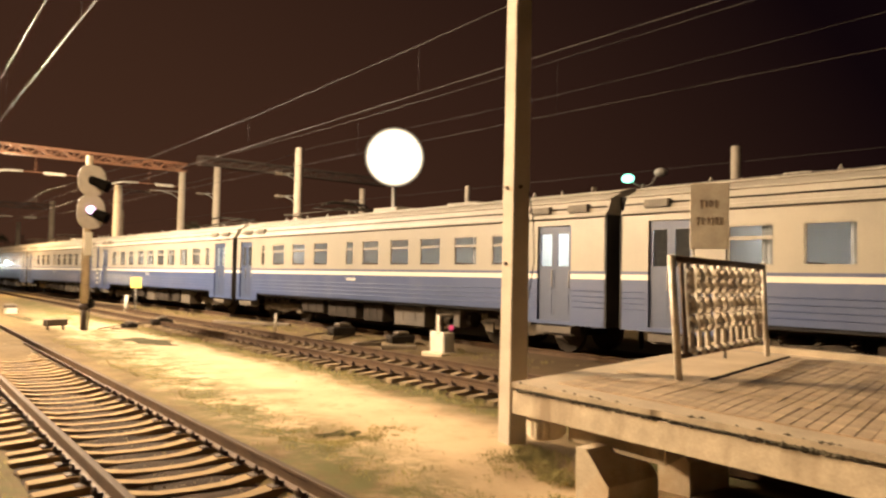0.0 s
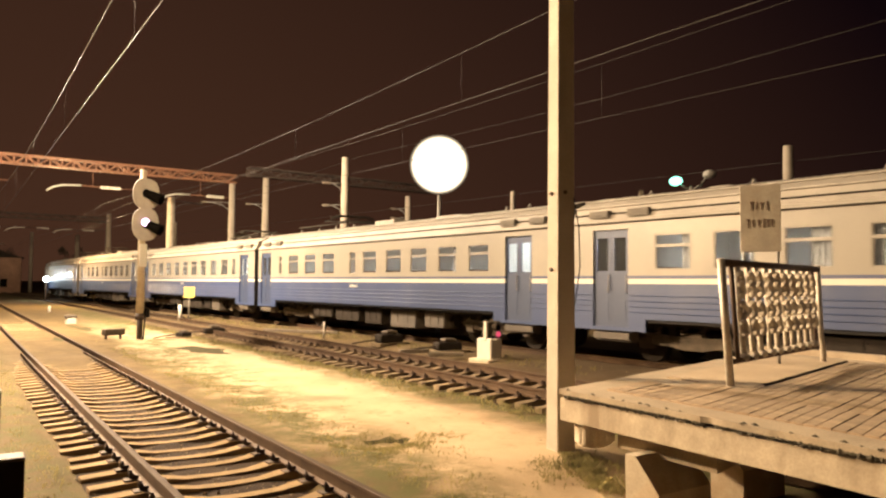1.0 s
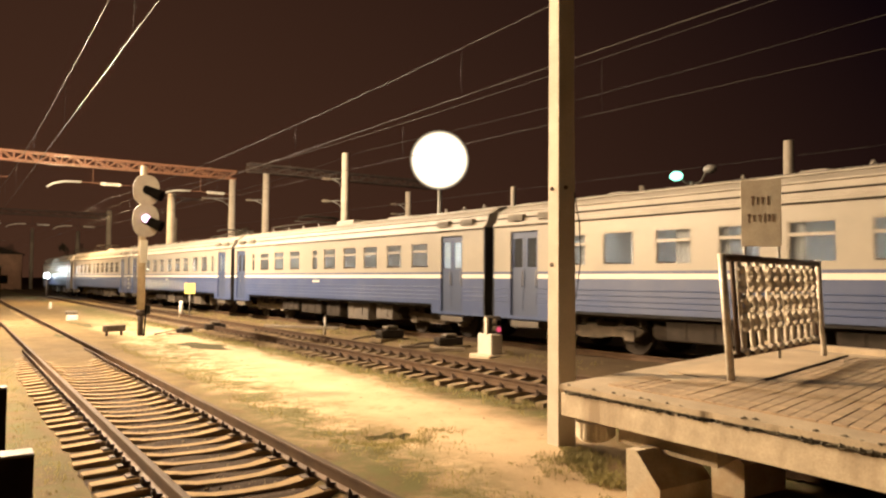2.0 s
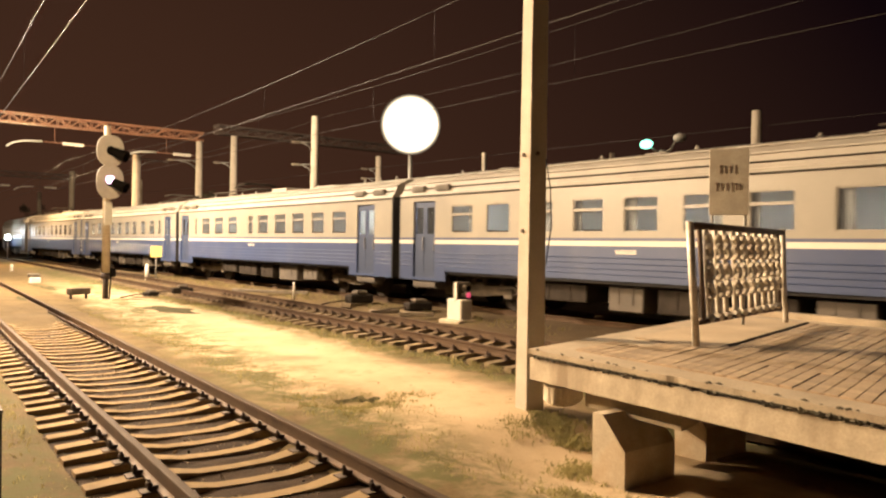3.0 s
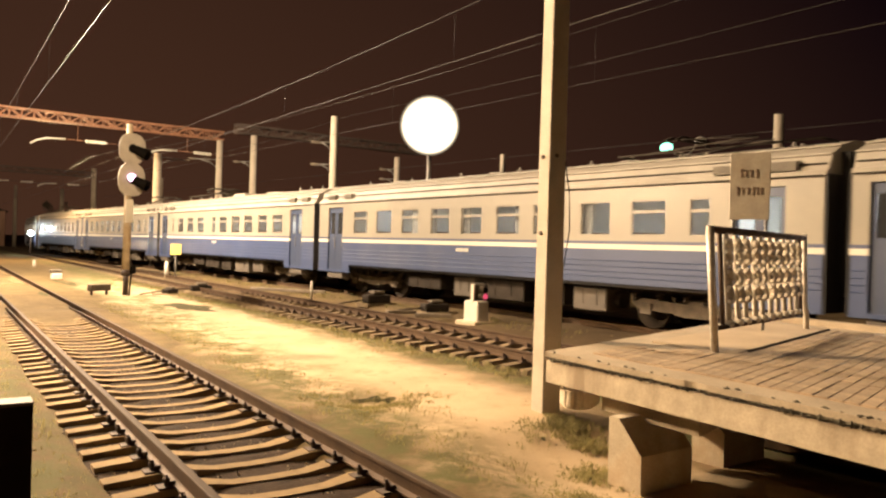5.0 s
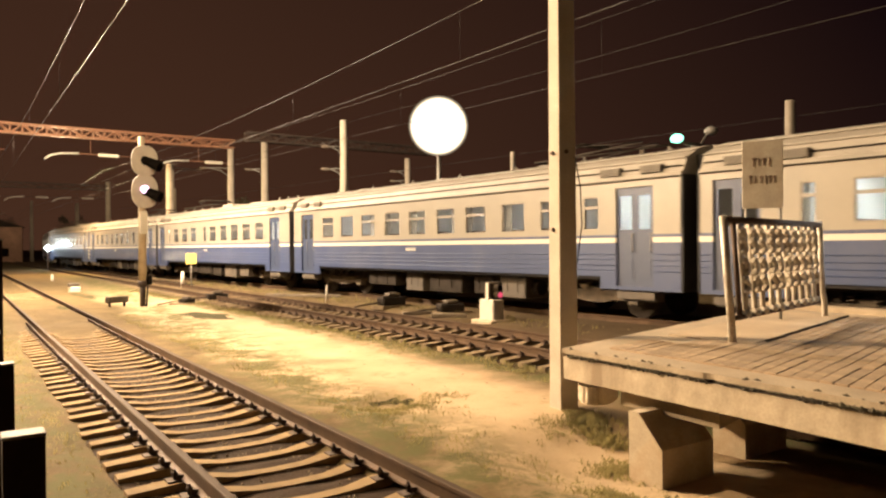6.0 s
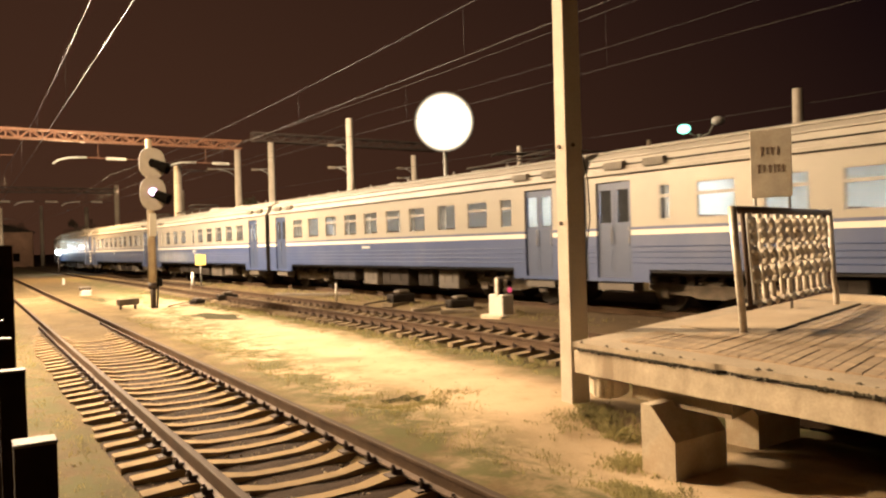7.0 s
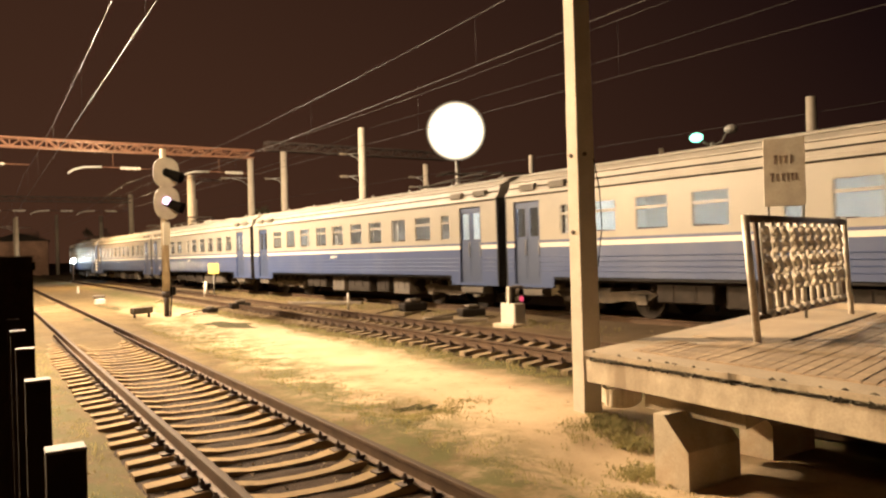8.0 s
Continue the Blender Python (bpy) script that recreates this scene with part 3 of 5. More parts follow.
    prism(bm, [(0.66, 1.5), (0.74, 2.4), (0.66, 2.4), (0.56, 1.66), (0.2, 1.68), (0.2, 1.52)], -0.62, 0.62, "x")
    r["seat"] = mesh_of("seat", bm, M_SEAT)
    rnd = random.Random(5 if kind == "motor" else 8)
    r["curtain"] = []
    for c in lay["windows"]:
        if rnd.random() < 0.6:
            bm = bmesh.new()
            w, s = rnd.choice((0.18, 0.3, 0.48)), rnd.choice((-1, 1))
            edge = [(-1.63 + 0.014 * (k % 2), s * (0.47 - k * 0.06)) for k in range(int(w / 0.06) + 1)]
            slab(bm, edge + [(x + 0.006, y) for x, y in edge[::-1]], 2.33, 3.11)
            r["curtain"].append((c, mesh_of("curtain", bm, M_CURTAIN)))
    bm = bmesh.new()
    box(bm, -0.12, 0.12, -0.5, 0.5, 3.33, 3.375, 0.01)
    r["ceiling_light"] = mesh_of("ceiling_light", bm, G_INSIDE)
    # dim lamps added to lift the window tone in place of haze
    bm = bmesh.new()
    box(bm, -0.12, 0.12, -0.5, 0.5, 3.33, 3.375, 0.01)
    r["added_dim_light"] = mesh_of("ceiling_light", bm, G_DIM)
    bm = bmesh.new()
    prism(bm, [(-1.72, 0.82), (-1.72, 0.66), (-1.6, 0.66), (-1.6, 0.6), (-1.35, 0.6), (-1.35, 0.88)], -0.55, 0.55)
    r["door_step"] = mesh_of("door_step", bm, M_EQUIP)
    rnd = random.Random(3 if kind == "motor" else 4)
    r["cases"] = []
    y = -4.4
    while y < 4.2:
        w = rnd.uniform(0.8, 2.0)
        bm = bmesh.new()
        box(bm, -1.45, -0.5, y, y + w, rnd.uniform(0.42, 0.6), 1.05, 0.03)
        for d in (0.3, 0.7):
            box(bm, -1.465, -1.44, y + w * d - 0.02, y + w * d + 0.02, 0.62, 1.04)
        r["cases"].append(mesh_of("equipment_case", bm, M_EQUIP if rnd.random() < 0.5 else M_UNDER))
        y += w + rnd.uniform(0.25, 0.7)
    bm = bmesh.new()
    box(bm, -1.3, 1.3, -HALF, HALF, 1.0, 1.1)
    box(bm, -0.2, 0.2, -HALF - 0.2, HALF + 0.2, 0.85, 1.05)
    for s in (-1, 1):
        box(bm, -1.1, 1.1, s * 7.2 - 0.1, s * 7.2 + 0.1, 0.6, 1.0)
    for s in (-1, 1):
        rod(bm, (-1.0, s * 4.6, 0.75), (-1.0, s * 3.4, 0.75), 0.22, n=10)
    r["underframe"] = mesh_of("underframe", bm, M_UNDER)
    bm = bmesh.new()
    for s in (-1, 1):
        x = s * 1.05
        prism(bm, [(-1.75, 0.62), (-1.5, 0.45), (-0.6, 0.42), (-0.3, 0.36), (0.3, 0.36), (0.6, 0.42), (1.5, 0.45), (1.75, 0.62), (1.4, 0.72), (0.6, 0.66), (-0.6, 0.66), (-1.4, 0.72)], x - 0.07, x + 0.07, "x")
        for yy in (-1.3, 1.3):
            box(bm, x - 0.12, x + 0.12, yy - 0.17, yy + 0.17, 0.34, 0.62, 0.02)
    box(bm, -1.05, 1.05, -0.2, 0.2, 0.5, 0.75)
    r["bogie"] = mesh_of("bogie", bm, M_GRIME)
    bm = bmesh.new()
    tube(bm, [(0.085 * math.cos(k * 0.9), 0.085 * math.sin(k * 0.9), 0.6 + 0.012 * k) for k in range(28)], 0.02, 5)
    r["spring"] = mesh_of("spring", bm, M_GRIME)
    bm = bmesh.new()
    rod(bm, (-0.95, 0, 0), (0.95, 0, 0), 0.08, n=8)
    for s in (-1, 1):
        rod(bm, (s * 0.73, 0, 0), (s * 0.86, 0, 0), 0.475, n=24)
        rod(bm, (s * 0.70, 0, 0), (s * 0.73, 0, 0), 0.5, n=24)
        for k in range(6):
            a = k * math.tau / 6
            rod(bm, (s * 0.86, 0.27 * math.cos(a), 0.27 * math.sin(a)), (s * 0.872, 0.27 * math.cos(a), 0.27 * math.sin(a)), 0.05, n=6)
    r["wheelset"] = mesh_of("wheelset", bm, M_UNDER)
    bm = bmesh.new()
    rod(bm, (0, 0, 0), (0, 0, 0.26), 0.035, 0.028, 8)
    for k in range(3):
        rod(bm, (0, 0, 0.07 + k * 0.055), (0, 0, 0.09 + k * 0.055), 0.065, 0.055, 8)
    r["insulator"] = mesh_of("insulator", bm, M_ROOF)
    bm = bmesh.new()
    tube(bm, [(-0.75, 7.5, 4.42), (-0.75, 2.4, 4.42), (0.75, 2.4, 4.42), (0.75, 7.5, 4.42), (-0.75, 7.5, 4.42)], 0.03)
    r["collector_base"] = mesh_of("collector_base", bm, M_UNDER)
    bm = bmesh.new()
    for x in (-0.55, 0.55):
        tube(bm, [(x, 3.2, 4.46), (x * 0.6, 5.9, 4.66), (x, 3.9, 4.74)], 0.032)
    for y in (3.9, 4.2):
        tube(bm, [(-0.95, y, 4.66), (-0.7, y, 4.76), (0.7, y, 4.76), (0.95, y, 4.66)], 0.035)
    r["current_collector"] = mesh_of("current_collector", bm, M_UNDER)
    bm = bmesh.new()
    box(bm, -0.6, 0.6, -0.7, 0.7, 4.05, 4.36, 0.04)
    r["roof_box"] = mesh_of("roof_box", bm, M_ROOF)
    bm = bmesh.new()
    tube(bm, [(-0.9, -9.3, 4.0), (-0.9, -9.1, 4.14), (-0.9, 9.1, 4.14), (-0.9, 9.3, 4.0)], 0.035)
    r["conduit"] = mesh_of("conduit", bm, M_UNDER)
    bm = bmesh.new()
    for k in range(6):
        box(bm, -SIDE - 0.004, -SIDE + 0.001, -0.3 + 0.1 * k, -0.3 + 0.1 * k + 0.07, 1.8, 1.9)
    r["side_lettering"] = mesh_of("side_lettering", bm, M_WHITE)
    r["windows"] = [(c, *window_meshes(w, not (kind == "trailer" and k in (1, 7)))) for k, (c, w) in enumerate(wins)]
    r["doors"] = [(c, *door_meshes(dw)) for c in lay["doors"]]
    CAR_MESH[kind] = r
    return r


WHEELS = []
LABELS = {
    "upper_side": "cream painted upper side with window openings", "lower_side": "ribbed blue painted lower side", "roof": "dusty pale grey curved roof",
    "white_stripe": "white waist stripe", "dark_stripe": "navy waist stripe", "ceiling_light": "lit tube lamps, the dim ones added", "curtains": "half-drawn pale curtains",
}


def cab_end(car, face, sign):
    """A sloping driver's cab on one end, with a windscreen and white stripes wrapped round its front."""
    y0, y1 = sign * (HALF + 0.03), sign * (HALF + 0.26)
    bm = bmesh.new()
    prism(bm, [(-1.72, 0.9), (-1.72, 3.3), (-1.35, 3.95), (1.35, 3.95), (1.72, 3.3), (1.72, 0.9)], min(y0, y1), max(y0, y1))
    cab = part("cab_front", bm, face, car, "driver's cab front")
    bm = bmesh.new()
    box(bm, -1.4, 1.4, min(y1, y1 + sign * 0.012), max(y1, y1 + sign * 0.012), 2.35, 3.2)
    part("windscreen", bm, M_BLACK, cab, "dark windscreen")
    for z in (1.15, 1.45, 1.75, 2.02):
        bm = bmesh.new()
        ya, yb = min(y0, y1) - 0.01, max(y0, y1) + 0.01
        box(bm, -1.735, 1.735, ya, yb, z, z + 0.12)
        part("front_stripe", bm, M_WHITE, cab, "white stripe")


def railcar(kind, label, lit=True, head=False, roof_gear=True):
    r = car_meshes(kind)
    car = holder("train_carriage", Matrix.Identity(4), label, "train carriage", "carriages of the passing train")
    for nm in ("upper_side", "lower_side", "white_stripe", "dark_stripe", "roof", "end_and_floor", "lining", "underframe"):
        o = child(nm, r[nm], car)
        if nm in LABELS:
            o["label"] = LABELS[nm]
    for k in range(8):
        if lit[k // 4]:
            y = -8.5 if k == 0 else 8.5 if k == 7 else -6.4 + 2.56 * (k - 1)
            child("ceiling_light", r["ceiling_light" if lit[k // 4] > 1 or k in (0, 7) else "added_dim_light"], car, Matrix.Translation((-0.6 if k in (0, 7) else 0, y, 0)))["label"] = LABELS["ceiling_light"]
    for turn in (0, 180):
        child("gangway_bellows", r["gangway_bellows"], car, pose(0, 0, 0, 0, 0, turn))
    for x, z in ((-1.765, 3.462), (-1.635, 3.7), (-1.36, 3.93)):
        child("roof_seam", r["roof_seam"], car, Matrix.Translation((x, 0, z)))
    for yy in (8.9, 7.7, -7.7, -8.9):
        child("roof_vent", r["roof_vent"], car, Matrix.Translation((0, yy, 0)))
    for c in LAYOUTS[kind]["windows"]:
        for x in (-0.98, 0.98):
            child("seat", r["seat"], car, Matrix.Translation((x, c, 0)))
    for c, me in r["curtain"]:
        child("curtain", me, car, Matrix.Translation((0, c, 0)))["label"] = "half-drawn pale curtain"
    for c in LAYOUTS[kind]["doors"]:
        child("door_step", r["door_step"], car, Matrix.Translation((0, c, 0)))
    for me in r["cases"]:
        child("equipment_case", me, car)
    child("side_lettering", r["side_lettering"], car, Matrix.Translation((0, 0.9, 0)))["label"] = "row of small white bars of lettering"
    if roof_gear and kind == "motor":
        for nm in ("collector_base", "current_collector"):
            child(nm, r[nm], car)
        for y in (7.3, 5.6, 4.1, 2.6, -6.6, -7.6, -8.6):
            for x in (-0.75, 0.75):
                child("insulator", r["insulator"], car, Matrix.Translation((x, y, 4.06)))
        child("roof_box", r["roof_box"], car, Matrix.Translation((0, 0.6, 0)))
        child("roof_box", r["roof_box"], car, Matrix.Translation((0, -3.4, -0.08)))
    elif roof_gear:
        child("conduit", r["conduit"], car)
        for nm in ("collector_base", "current_collector"):
            child(nm, r[nm], car, pose(0, -1.7, -0.1, 0, 0, 180))
        for y in (-4.4, -6.6, -8.8):
            for x in (-0.75, 0.75):
                child("insulator", r["insulator"], car, Matrix.Translation((x, y, 3.98)))
        for k in range(7):
            child("insulator", r["insulator"], car, Matrix.Translation((-0.3, -8.4 + 2.8 * k, 4.1)))
        for y in (-4.0, 1.2, 6.5):
            child("roof_box", r["roof_box"], car, pose(0, y, 1.6) @ Matrix.Diagonal((0.45, 0.4, 0.62, 1)))
    for c, fr, pane in r["windows"]:
        w = child("window", fr, car, Matrix.Translation((-SIDE, c, 0)))
        p = child("pane", pane, w)
        p.visible_shadow = False
    for c, leaf, pane, hd in r["doors"]:
        for turn in (0, 1):
            m = pose(-SIDE, c - turn * 1.09 / 2, 0)
            d = child("door_leaf", leaf, car, m)
            p = child("pane", pane, d)
            p.visible_shadow = False
            child("handle", hd, d)
    for s in (-1, 1):
        b = child("bogie", r["bogie"], car, Matrix.Translation((0, s * 6.65, TRAIN_Z)))
        for x in (-1.05, 1.05):
            for y in (-1.62, -0.98, -0.25, 0.25, 0.98, 1.62):
                child("spring", r["spring"], b, Matrix.Translation((x, y, 0)))
        for w in (-1.3, 1.3):
            ws = child("wheelset", r["wheelset"], b, Matrix.Translation((0, w, 0.475)))
            WHEELS.append((ws, w))
    if head:
        bm = bmesh.new()
        prism(bm, [(-1.74, 0.94), (-1.74, 3.3), (-1.4, 3.95), (1.4, 3.95), (1.74, 3.3), (1.74, 0.94)], HALF + 0.03, HALF + 0.55)
        part("cab_front", bm, M_CREAM, car, "cream cab front")
        bm = bmesh.new()
        for x in (-1.3, 1.3):
            rod(bm, (x, HALF + 0.5, 1.6), (x, HALF + 0.62, 1.6), 0.2, n=16)
        rod(bm, (0, HALF + 0.5, 3.75), (0, HALF + 0.66, 3.75), 0.25, n=16)
        part("headlight", bm, G_HEAD, car, "glaring white headlights")
    return car


CARS = []
for slot, (kind, lab, lit, head) in enumerate([
        ("trailer", "leading cream and blue carriage with glaring white headlight", (0, 0), True),
        ("motor", "cream and blue motor carriage with dark windows", (0, 0), False),
        ("trailer", "cream and blue carriage with a striped cab end", (1, 1), False),
        ("motor", "cream and blue motor carriage with folded current collector", (1, 1), False),
        ("trailer", "cream and blue carriage with half-drawn curtains", (1, 1), False),
        ("motor", "cream and blue motor carriage with brightly lit windows", (2, 2), False)]):
    # distance of the carriage's middle from the coupling that leads the fifth carriage
    car = railcar(kind, lab, lit, head, slot < 5)
    if slot == 1:
        cab_end(car, M_BLUE, -1)
    if slot == 2:
        cab_end(car, M_BLUE, 1)
    CARS.append((car, 70.0 - CAR * slot))


# ---------------------------------------------------------------- platform
EDGE_A, EDGE_B = Vector((6.24, 6.14)), Vector((13.4, 7.72))
U = (EDGE_B - EDGE_A).normalized()
FRONT = Vector((-0.1, -1.0)).normalized()


def plat(a, b):
    """Platform place a metres along the end edge and b metres back along the front edge."""
    p = EDGE_A + U * a + FRONT * b
    return p.x, p.y


def rough_outline(a1, b1, inset, wobble, seed, step=0.12):
    """Outline of a slab whose long side and end have crumbled unevenly."""
    def worn(b, k):
        v = 0.6 * noise.noise((b * 1.7, seed, k)) + 0.4 * noise.noise((b * 6.5, seed, k + 4))
        bite = max(0.0, noise.noise((b * 2.6, seed + 5, k)) - 0.38) * 3
        return inset + wobble * (max(0.0, v + 0.4) + bite)
    pts = [plat(worn(k * step, 0), k * step + inset) for k in range(int(b1 / step), 0, -1)]
    pts += [plat(worn(k * 0.1, 1), worn(k * 0.1, 2)) if k < 3 else plat(inset + k * 0.1, worn(k * 0.1, 2)) for k in range(1, int(a1 / 0.1))]
    pts += [plat(a1, inset), plat(a1, b1)]
    return pts


def platform():
    p = holder("concrete_platform", Matrix.Identity(4), "crumbling paved concrete platform end on stubby piers", "platform", kind="structure")
    bm = bmesh.new()
    slab(bm, rough_outline(7.2, 19.2, 0.0, 0.024, 1, 0.04), 0.708, 0.765)
    part("deck", bm, M_CONC, p, "worn concrete deck with a chipped edge")
    bm = bmesh.new()
    slab(bm, rough_outline(7.1, 19.0, 0.02, 0.006, 2, 0.4), 0.42, 0.67)
    part("edge_beam", bm, M_BEAM, p, "stained concrete edge beam")
    # recessed strip, coloured dark for earth and for the shade under the deck lip
    bm = bmesh.new()
    slab(bm, rough_outline(7.1, 19.0, 0.045, 0.05, 3, 0.05), 0.67, 0.708)
    part("shaded_joint", bm, M_DARK_JOINT, p, "earthy joint under the deck, its shade put into the colour")
    bm = bmesh.new()
    slab(bm, [plat(0.06 + 0.3 * (1 - math.cos(k * math.tau / 14)) * (0.9 + 0.2 * (k % 2)), 0.34 + 0.24 * math.sin(k * math.tau / 14)) for k in range(14)], 0.16, 0.4)
    bmesh.ops.bevel(bm, geom=list(bm.edges), offset=0.035, segments=2, affect="EDGES")
    part("corbel", bm, M_CONC_LIGHT, p, "rounded lump of pale concrete")
    bm = bmesh.new()
    slab(bm, [plat(0.3, 0.75), plat(1.15, 0.75), plat(1.15, 2.05), plat(0.3, 2.05)], 0.2, 0.418)
    part("pier_cap", bm, M_CONC, p, "concrete bearer on top of the pier")
    bm = bmesh.new()
    prism(bm, [(-0.19, -0.7), (0.22, -0.7), (0.23, 0.26), (0.1, 0.26), (-0.19, -0.06)], 0.0, 0.8, "x")
    pier_me = mesh_of("pier", bm, M_CONC_LIGHT)
    for x, y in ((6.06, 4.8), (7.62, 4.88), (5.74, 1.2), (7.4, 1.3), (9.2, 5.15), (9.0, 1.5), (11.0, 5.5)):
        child("pier", pier_me, p, pose(x, y, 0, 0, 0, -2))["label"] = "whitewashed concrete pier"
    # low wall added to keep lamp light out of the space under the deck
    bm = bmesh.new()
    slab(bm, [plat(2.5, 0.3), plat(6.9, 0.3), plat(6.9, 0.55), plat(2.5, 0.55)], -0.7, 0.418)
    part("light_block_wall", bm, M_CONC, p, "added concrete wall that blocks light under the deck")
    # kerb along the far side
    bm = bmesh.new()
    slab(bm, [plat(6.95, 0.02), plat(7.2, 0.02), plat(7.2, 19), plat(6.95, 19)], 0.765, 0.86)
    part("kerb", bm, M_CONC, p)
    return p


PLATFORM = platform()


def fence_panel():
    a, b = Vector((8.02, 5.09, 0.765)), Vector((11.95, 5.97, 0.765))
    L = (b - a).length
    f = holder("fence_panel", pose(a.x, a.y, a.z, 0, 0, math.degrees(math.atan2(b.y - a.y, b.x - a.x))), "leaning silver-painted ornamental steel fence panel on the platform", "fence")

    def lean(x, z):
        return x - 0.19 * z, 0.0, z
    bm = bmesh.new()
    tube(bm, [lean(0, -0.02), lean(0, 1.5)], 0.045, 8)
    part("post", bm, M_SILVER, f)
    bm = bmesh.new()
    tube(bm, [(L, 0, -0.02), (L, 0, 0.12), (L - 0.03, 0, 0.3), (L - 0.13, 0, 0.42), lean(L, 1.52)], 0.045, 8)
    part("post", bm, M_SILVER, f, "silver post bent near its foot")
    for z, r in ((1.46, 0.045), (0.27, 0.035)):
        bm = bmesh.new()
        x0, _, z0 = lean(0.02, z + (0.03 if z < 1 else 0))
        x1, _, z1 = lean(L - (0.25 if z < 1 else 0.02), z)
        tube(bm, [(x0, 0, z0), (x1, 0, z1)], r, 6)
        part("frame_rail", bm, M_RUST_DARK, f, "rusty frame rail")
    for x in (0.3, L - 0.3):
        bm = bmesh.new()
        tube(bm, [lean(x, 0.27), lean(x, 1.46)], 0.03, 6)
        part("frame_upright", bm, M_RUST_DARK, f, "rusty frame upright")
    bars = 10
    for k in range(bars):
        x = 0.5 + k * (L - 1.0) / (bars - 1) + 0.02 * math.sin(k * 2.7)
        bm = bmesh.new()
        tube(bm, [lean(x + 0.012 * math.sin(k + 5 * z), z) for z in (0.28, 0.45, 0.62, 0.8, 0.98, 1.16, 1.34, 1.45)], 0.034, 6)
        part("bar", bm, M_SILVER, f)
        for zc, h in ((1.27, 0.065), (1.15, 0.065), (0.9, 0.07), (0.68, 0.07)):
            bm = bmesh.new()
            j = 0.015 * math.sin(k * 2.3 + zc * 9)
            w = 0.055 + 0.02 * math.sin(k * 1.7 + zc * 4)
            px, _, pz = lean(x + j, zc)
            tube(bm, [(px - w, -0.05, pz + h), (px - w * 0.5, -0.06, pz + h * 0.75), (px + w * 0.2, -0.06, pz), (px + w * 0.6, -0.06, pz - h * 0.75), (px + w * 0.1, -0.05, pz - h)], 0.034, 6)
            for sx, sz in ((-w, h), (w * 0.1, -h)):
                bmesh.ops.create_icosphere(bm, subdivisions=1, radius=0.05, matrix=Matrix.Translation((px + sx, -0.05, pz + sz)))
            part("scroll", bm, M_SILVER, f)
        bm = bmesh.new()
        tube(bm, [lean(x - 0.07, 0.34), lean(x, 0.3), lean(x + 0.07, 0.35)], 0.04, 6)
        bmesh.ops.create_icosphere(bm, subdivisions=1, radius=0.055, matrix=Matrix.Translation((lean(x, 0.33)[0], -0.03, 0.33)))
        part("foot_scroll", bm, M_SILVER, f)
    return f


M_APRON = material("apron_concrete", (0.33, 0.255, 0.165), 0.92, 0, 1.3, 0.22, 30, 0.1, (0.2, 0.145, 0.09), 0.4)
M_DRYWEED = material("withered_weed", (0.055, 0.043, 0.02), 0.9, 0, 4, 0.4, 20, 0)
M_RUST_DARK = material("rusty_frame", (0.09, 0.055, 0.035), 0.8, 0.2, 8, 0.3)
fence_panel()


def sign_board():
    s = holder("sign_board", pose(10.85, 6.36, 0.765, 0, 0, -63), "faded sign board with worn dark lettering on two thin legs", "sign")
    bm = bmesh.new()
    box(bm, -0.29, 0.29, -0.025, 0.015, 1.72, 2.76, 0.006)
    part("board", bm, M_BOARD, s)
    for x in (-0.24, 0.24):
        bm = bmesh.new()
        tube(bm, [(x, 0.045, -0.02), (x, 0.045, 1.4), (x * 1.05, 0.04, 2.6)], 0.024, 6)
        part("leg", bm, M_STEEL, s)
    # two worn rows of characters
    for z, xs in ((2.43, (-0.12, -0.05, 0.02, 0.1)), (2.16, (-0.17, -0.1, -0.02, 0.05, 0.11, 0.17))):
        for k, x in enumerate(xs):
            bm = bmesh.new()
            h = 0.055 if k % 3 else 0.068
            box(bm, x - 0.009, x + 0.009, -0.031, -0.026, z - h, z + h)
            if k % 2 == 0:
                box(bm, x - 0.02, x + 0.024, -0.0305, -0.0262, z + h - 0.03, z + h)
            part("lettering_bar", bm, M_INK, s)
    return s


sign_board()


def utility_pole():
    p = holder("utility_pole", pose(7.187, 7.023, GROUND, 0, 0, -11), "tall tapering square concrete pole in weeds by the platform", "pole")
    bm = bmesh.new()
    sq = []
    for z, h in ((-0.3, 0.14), (11.0, 0.106)):
        q = h * 0.9
        sq.append([bm.verts.new((x, y, z)) for x, y in ((-h, -q), (-q, -h), (q, -h), (h, -q), (h, q), (q, h), (-q, h), (-h, q))])
    for k in range(8):
        bm.faces.new((sq[0][k], sq[0][(k + 1) % 8], sq[1][(k + 1) % 8], sq[1][k]))
    bm.faces.new(sq[0][::-1])
    bm.faces.new(sq[1])
    part("shaft", bm, M_POLE, p)
    for z in (3.35, 2.35):
        bm = bmesh.new()
        rod(bm, (-0.11, 0.02, z), (-0.155, 0.02, z), 0.026, n=8)
        part("bolt", bm, M_CLIP, p)
    bm = bmesh.new()
    tube(bm, [(0.11, -0.128, 3.3), (0.17, -0.16, 2.9), (0.19, -0.16, 2.4), (0.13, -0.13, 1.9)], 0.008, 5)
    part("loose_wire", bm, M_BLACK, p)
    bm = bmesh.new()
    rod(bm, (-0.03, -0.11, 3.36), (-0.03, -0.15, 3.36), 0.028, n=8)
    part("bolt", bm, M_CLIP, p)
    return p


utility_pole()


# ---------------------------------------------------------------- signals and trackside gear
def shield_outline(w, h):
    pts = []
    for k in range(24):
        a = k * math.tau / 24
        c, s = math.cos(a), math.sin(a)
        pts.append((w * math.copysign(abs(c) ** 0.8, c), h * math.copysign(abs(s) ** 0.8, s)))
    return pts


